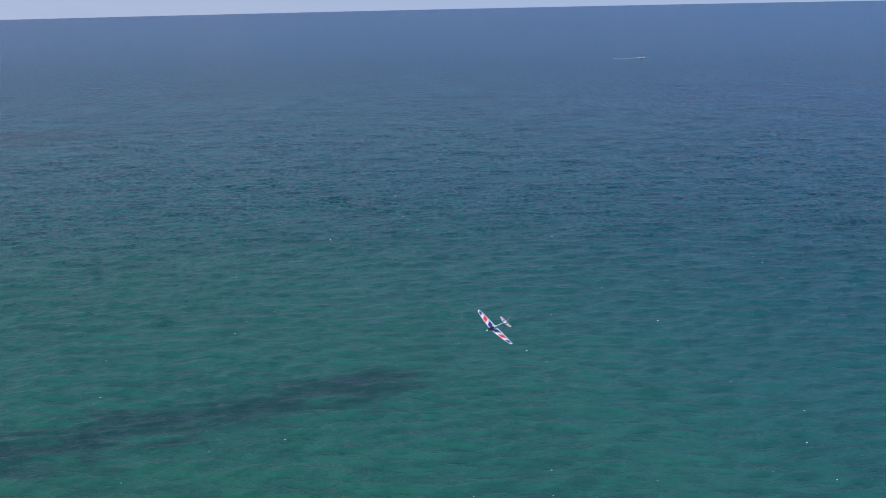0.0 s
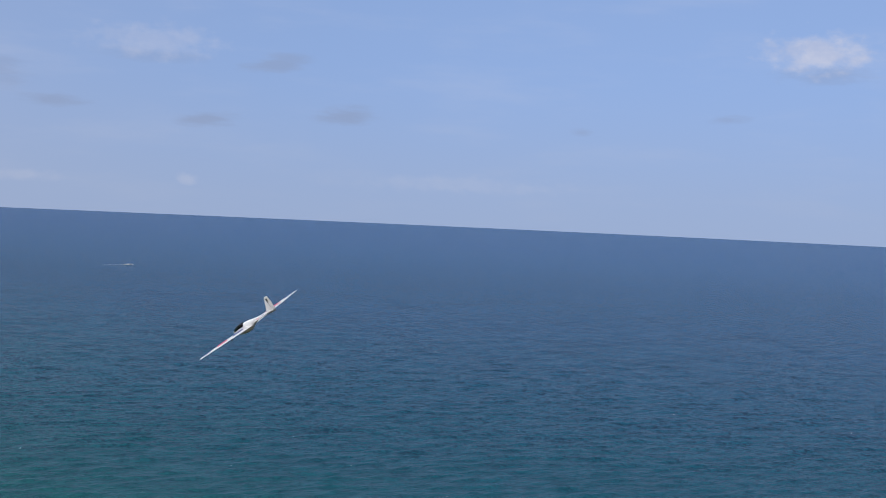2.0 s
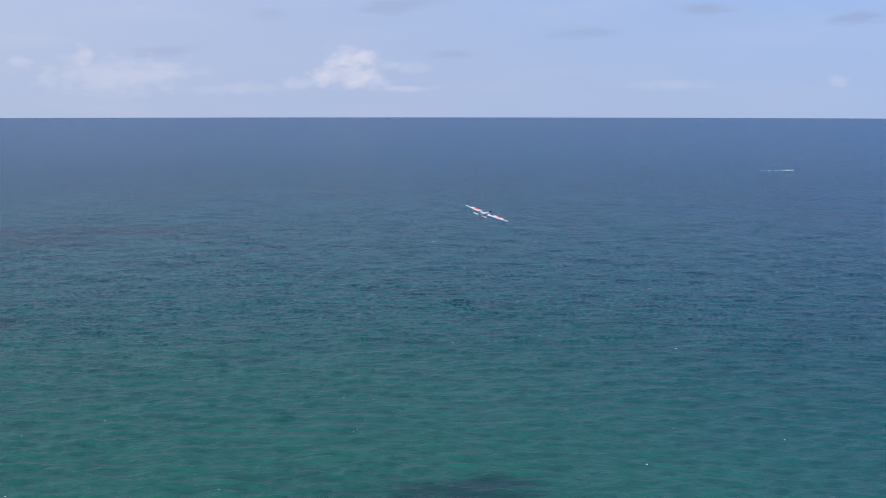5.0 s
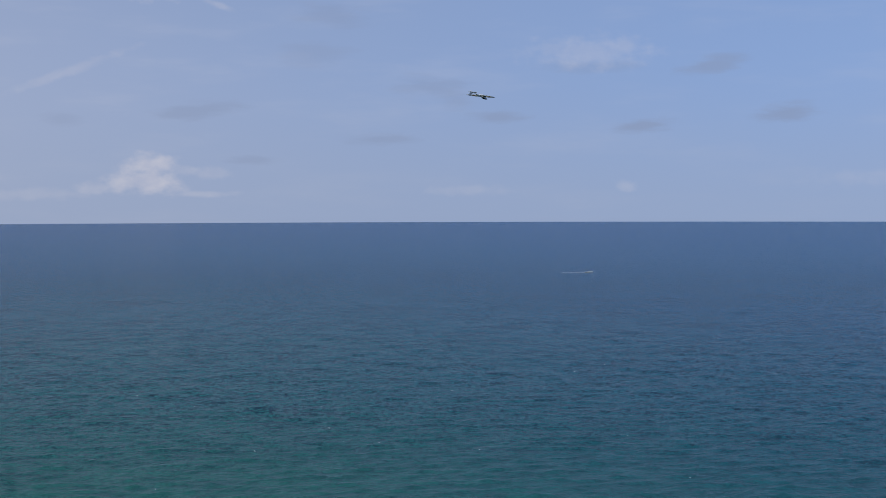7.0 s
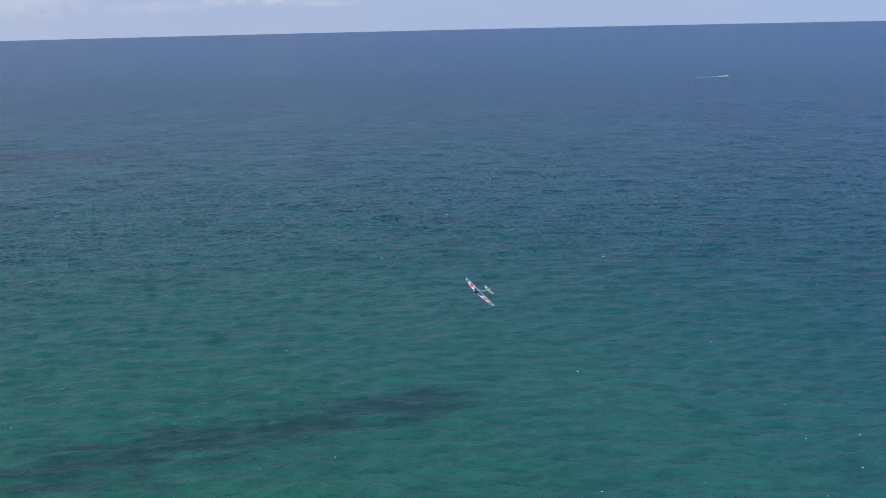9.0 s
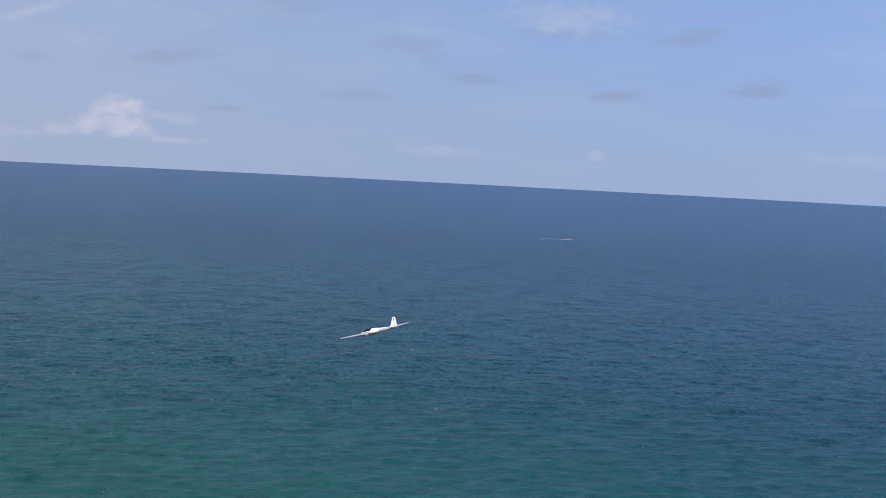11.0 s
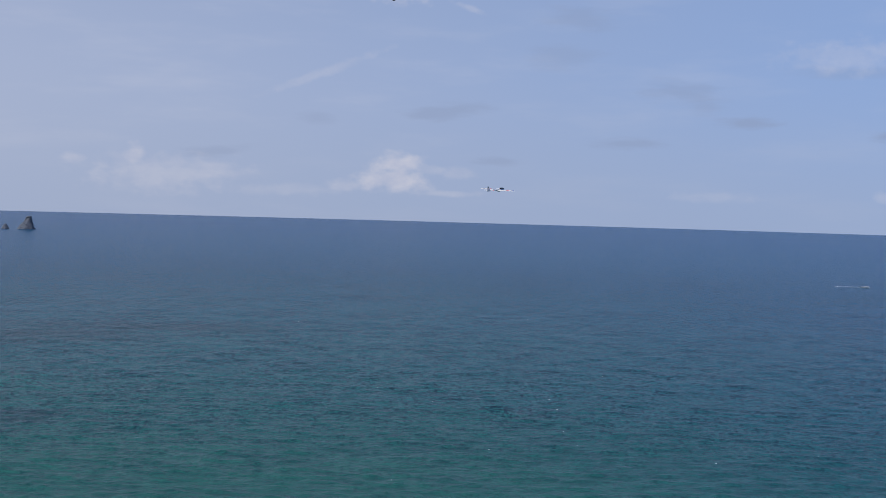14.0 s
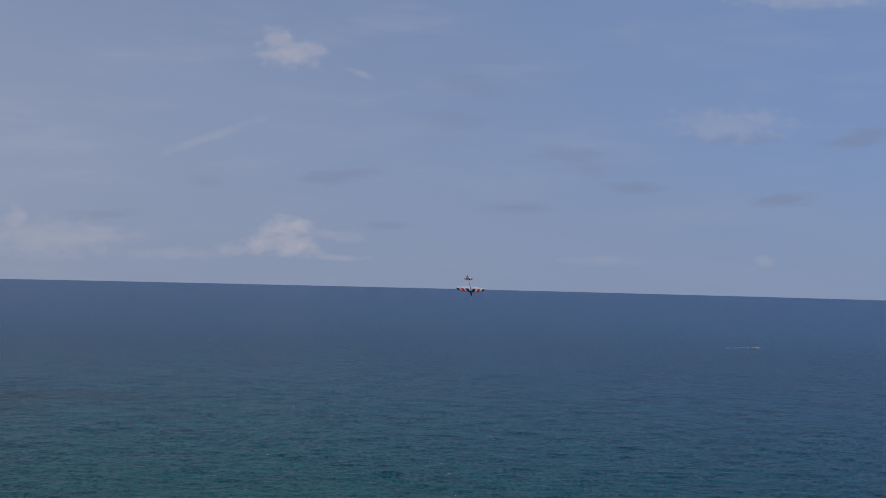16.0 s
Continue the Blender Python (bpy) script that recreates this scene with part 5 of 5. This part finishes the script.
    for k, (t, az, el) in enumerate(way):
        here = Vector(over_sky(az, el, 165))
        a, b = way[max(0, k - 1)], way[min(len(way) - 1, k + 1)]
        head = Vector(over_sky(b[1], b[2], 62)) - Vector(over_sky(a[1], a[2], 62))
        turn = math.degrees(math.atan2(-head.x, head.y))
        rows.append((t, pose(here.x, here.y, here.z, 0, 12, turn)))
    walk(bird, rows)


motions()
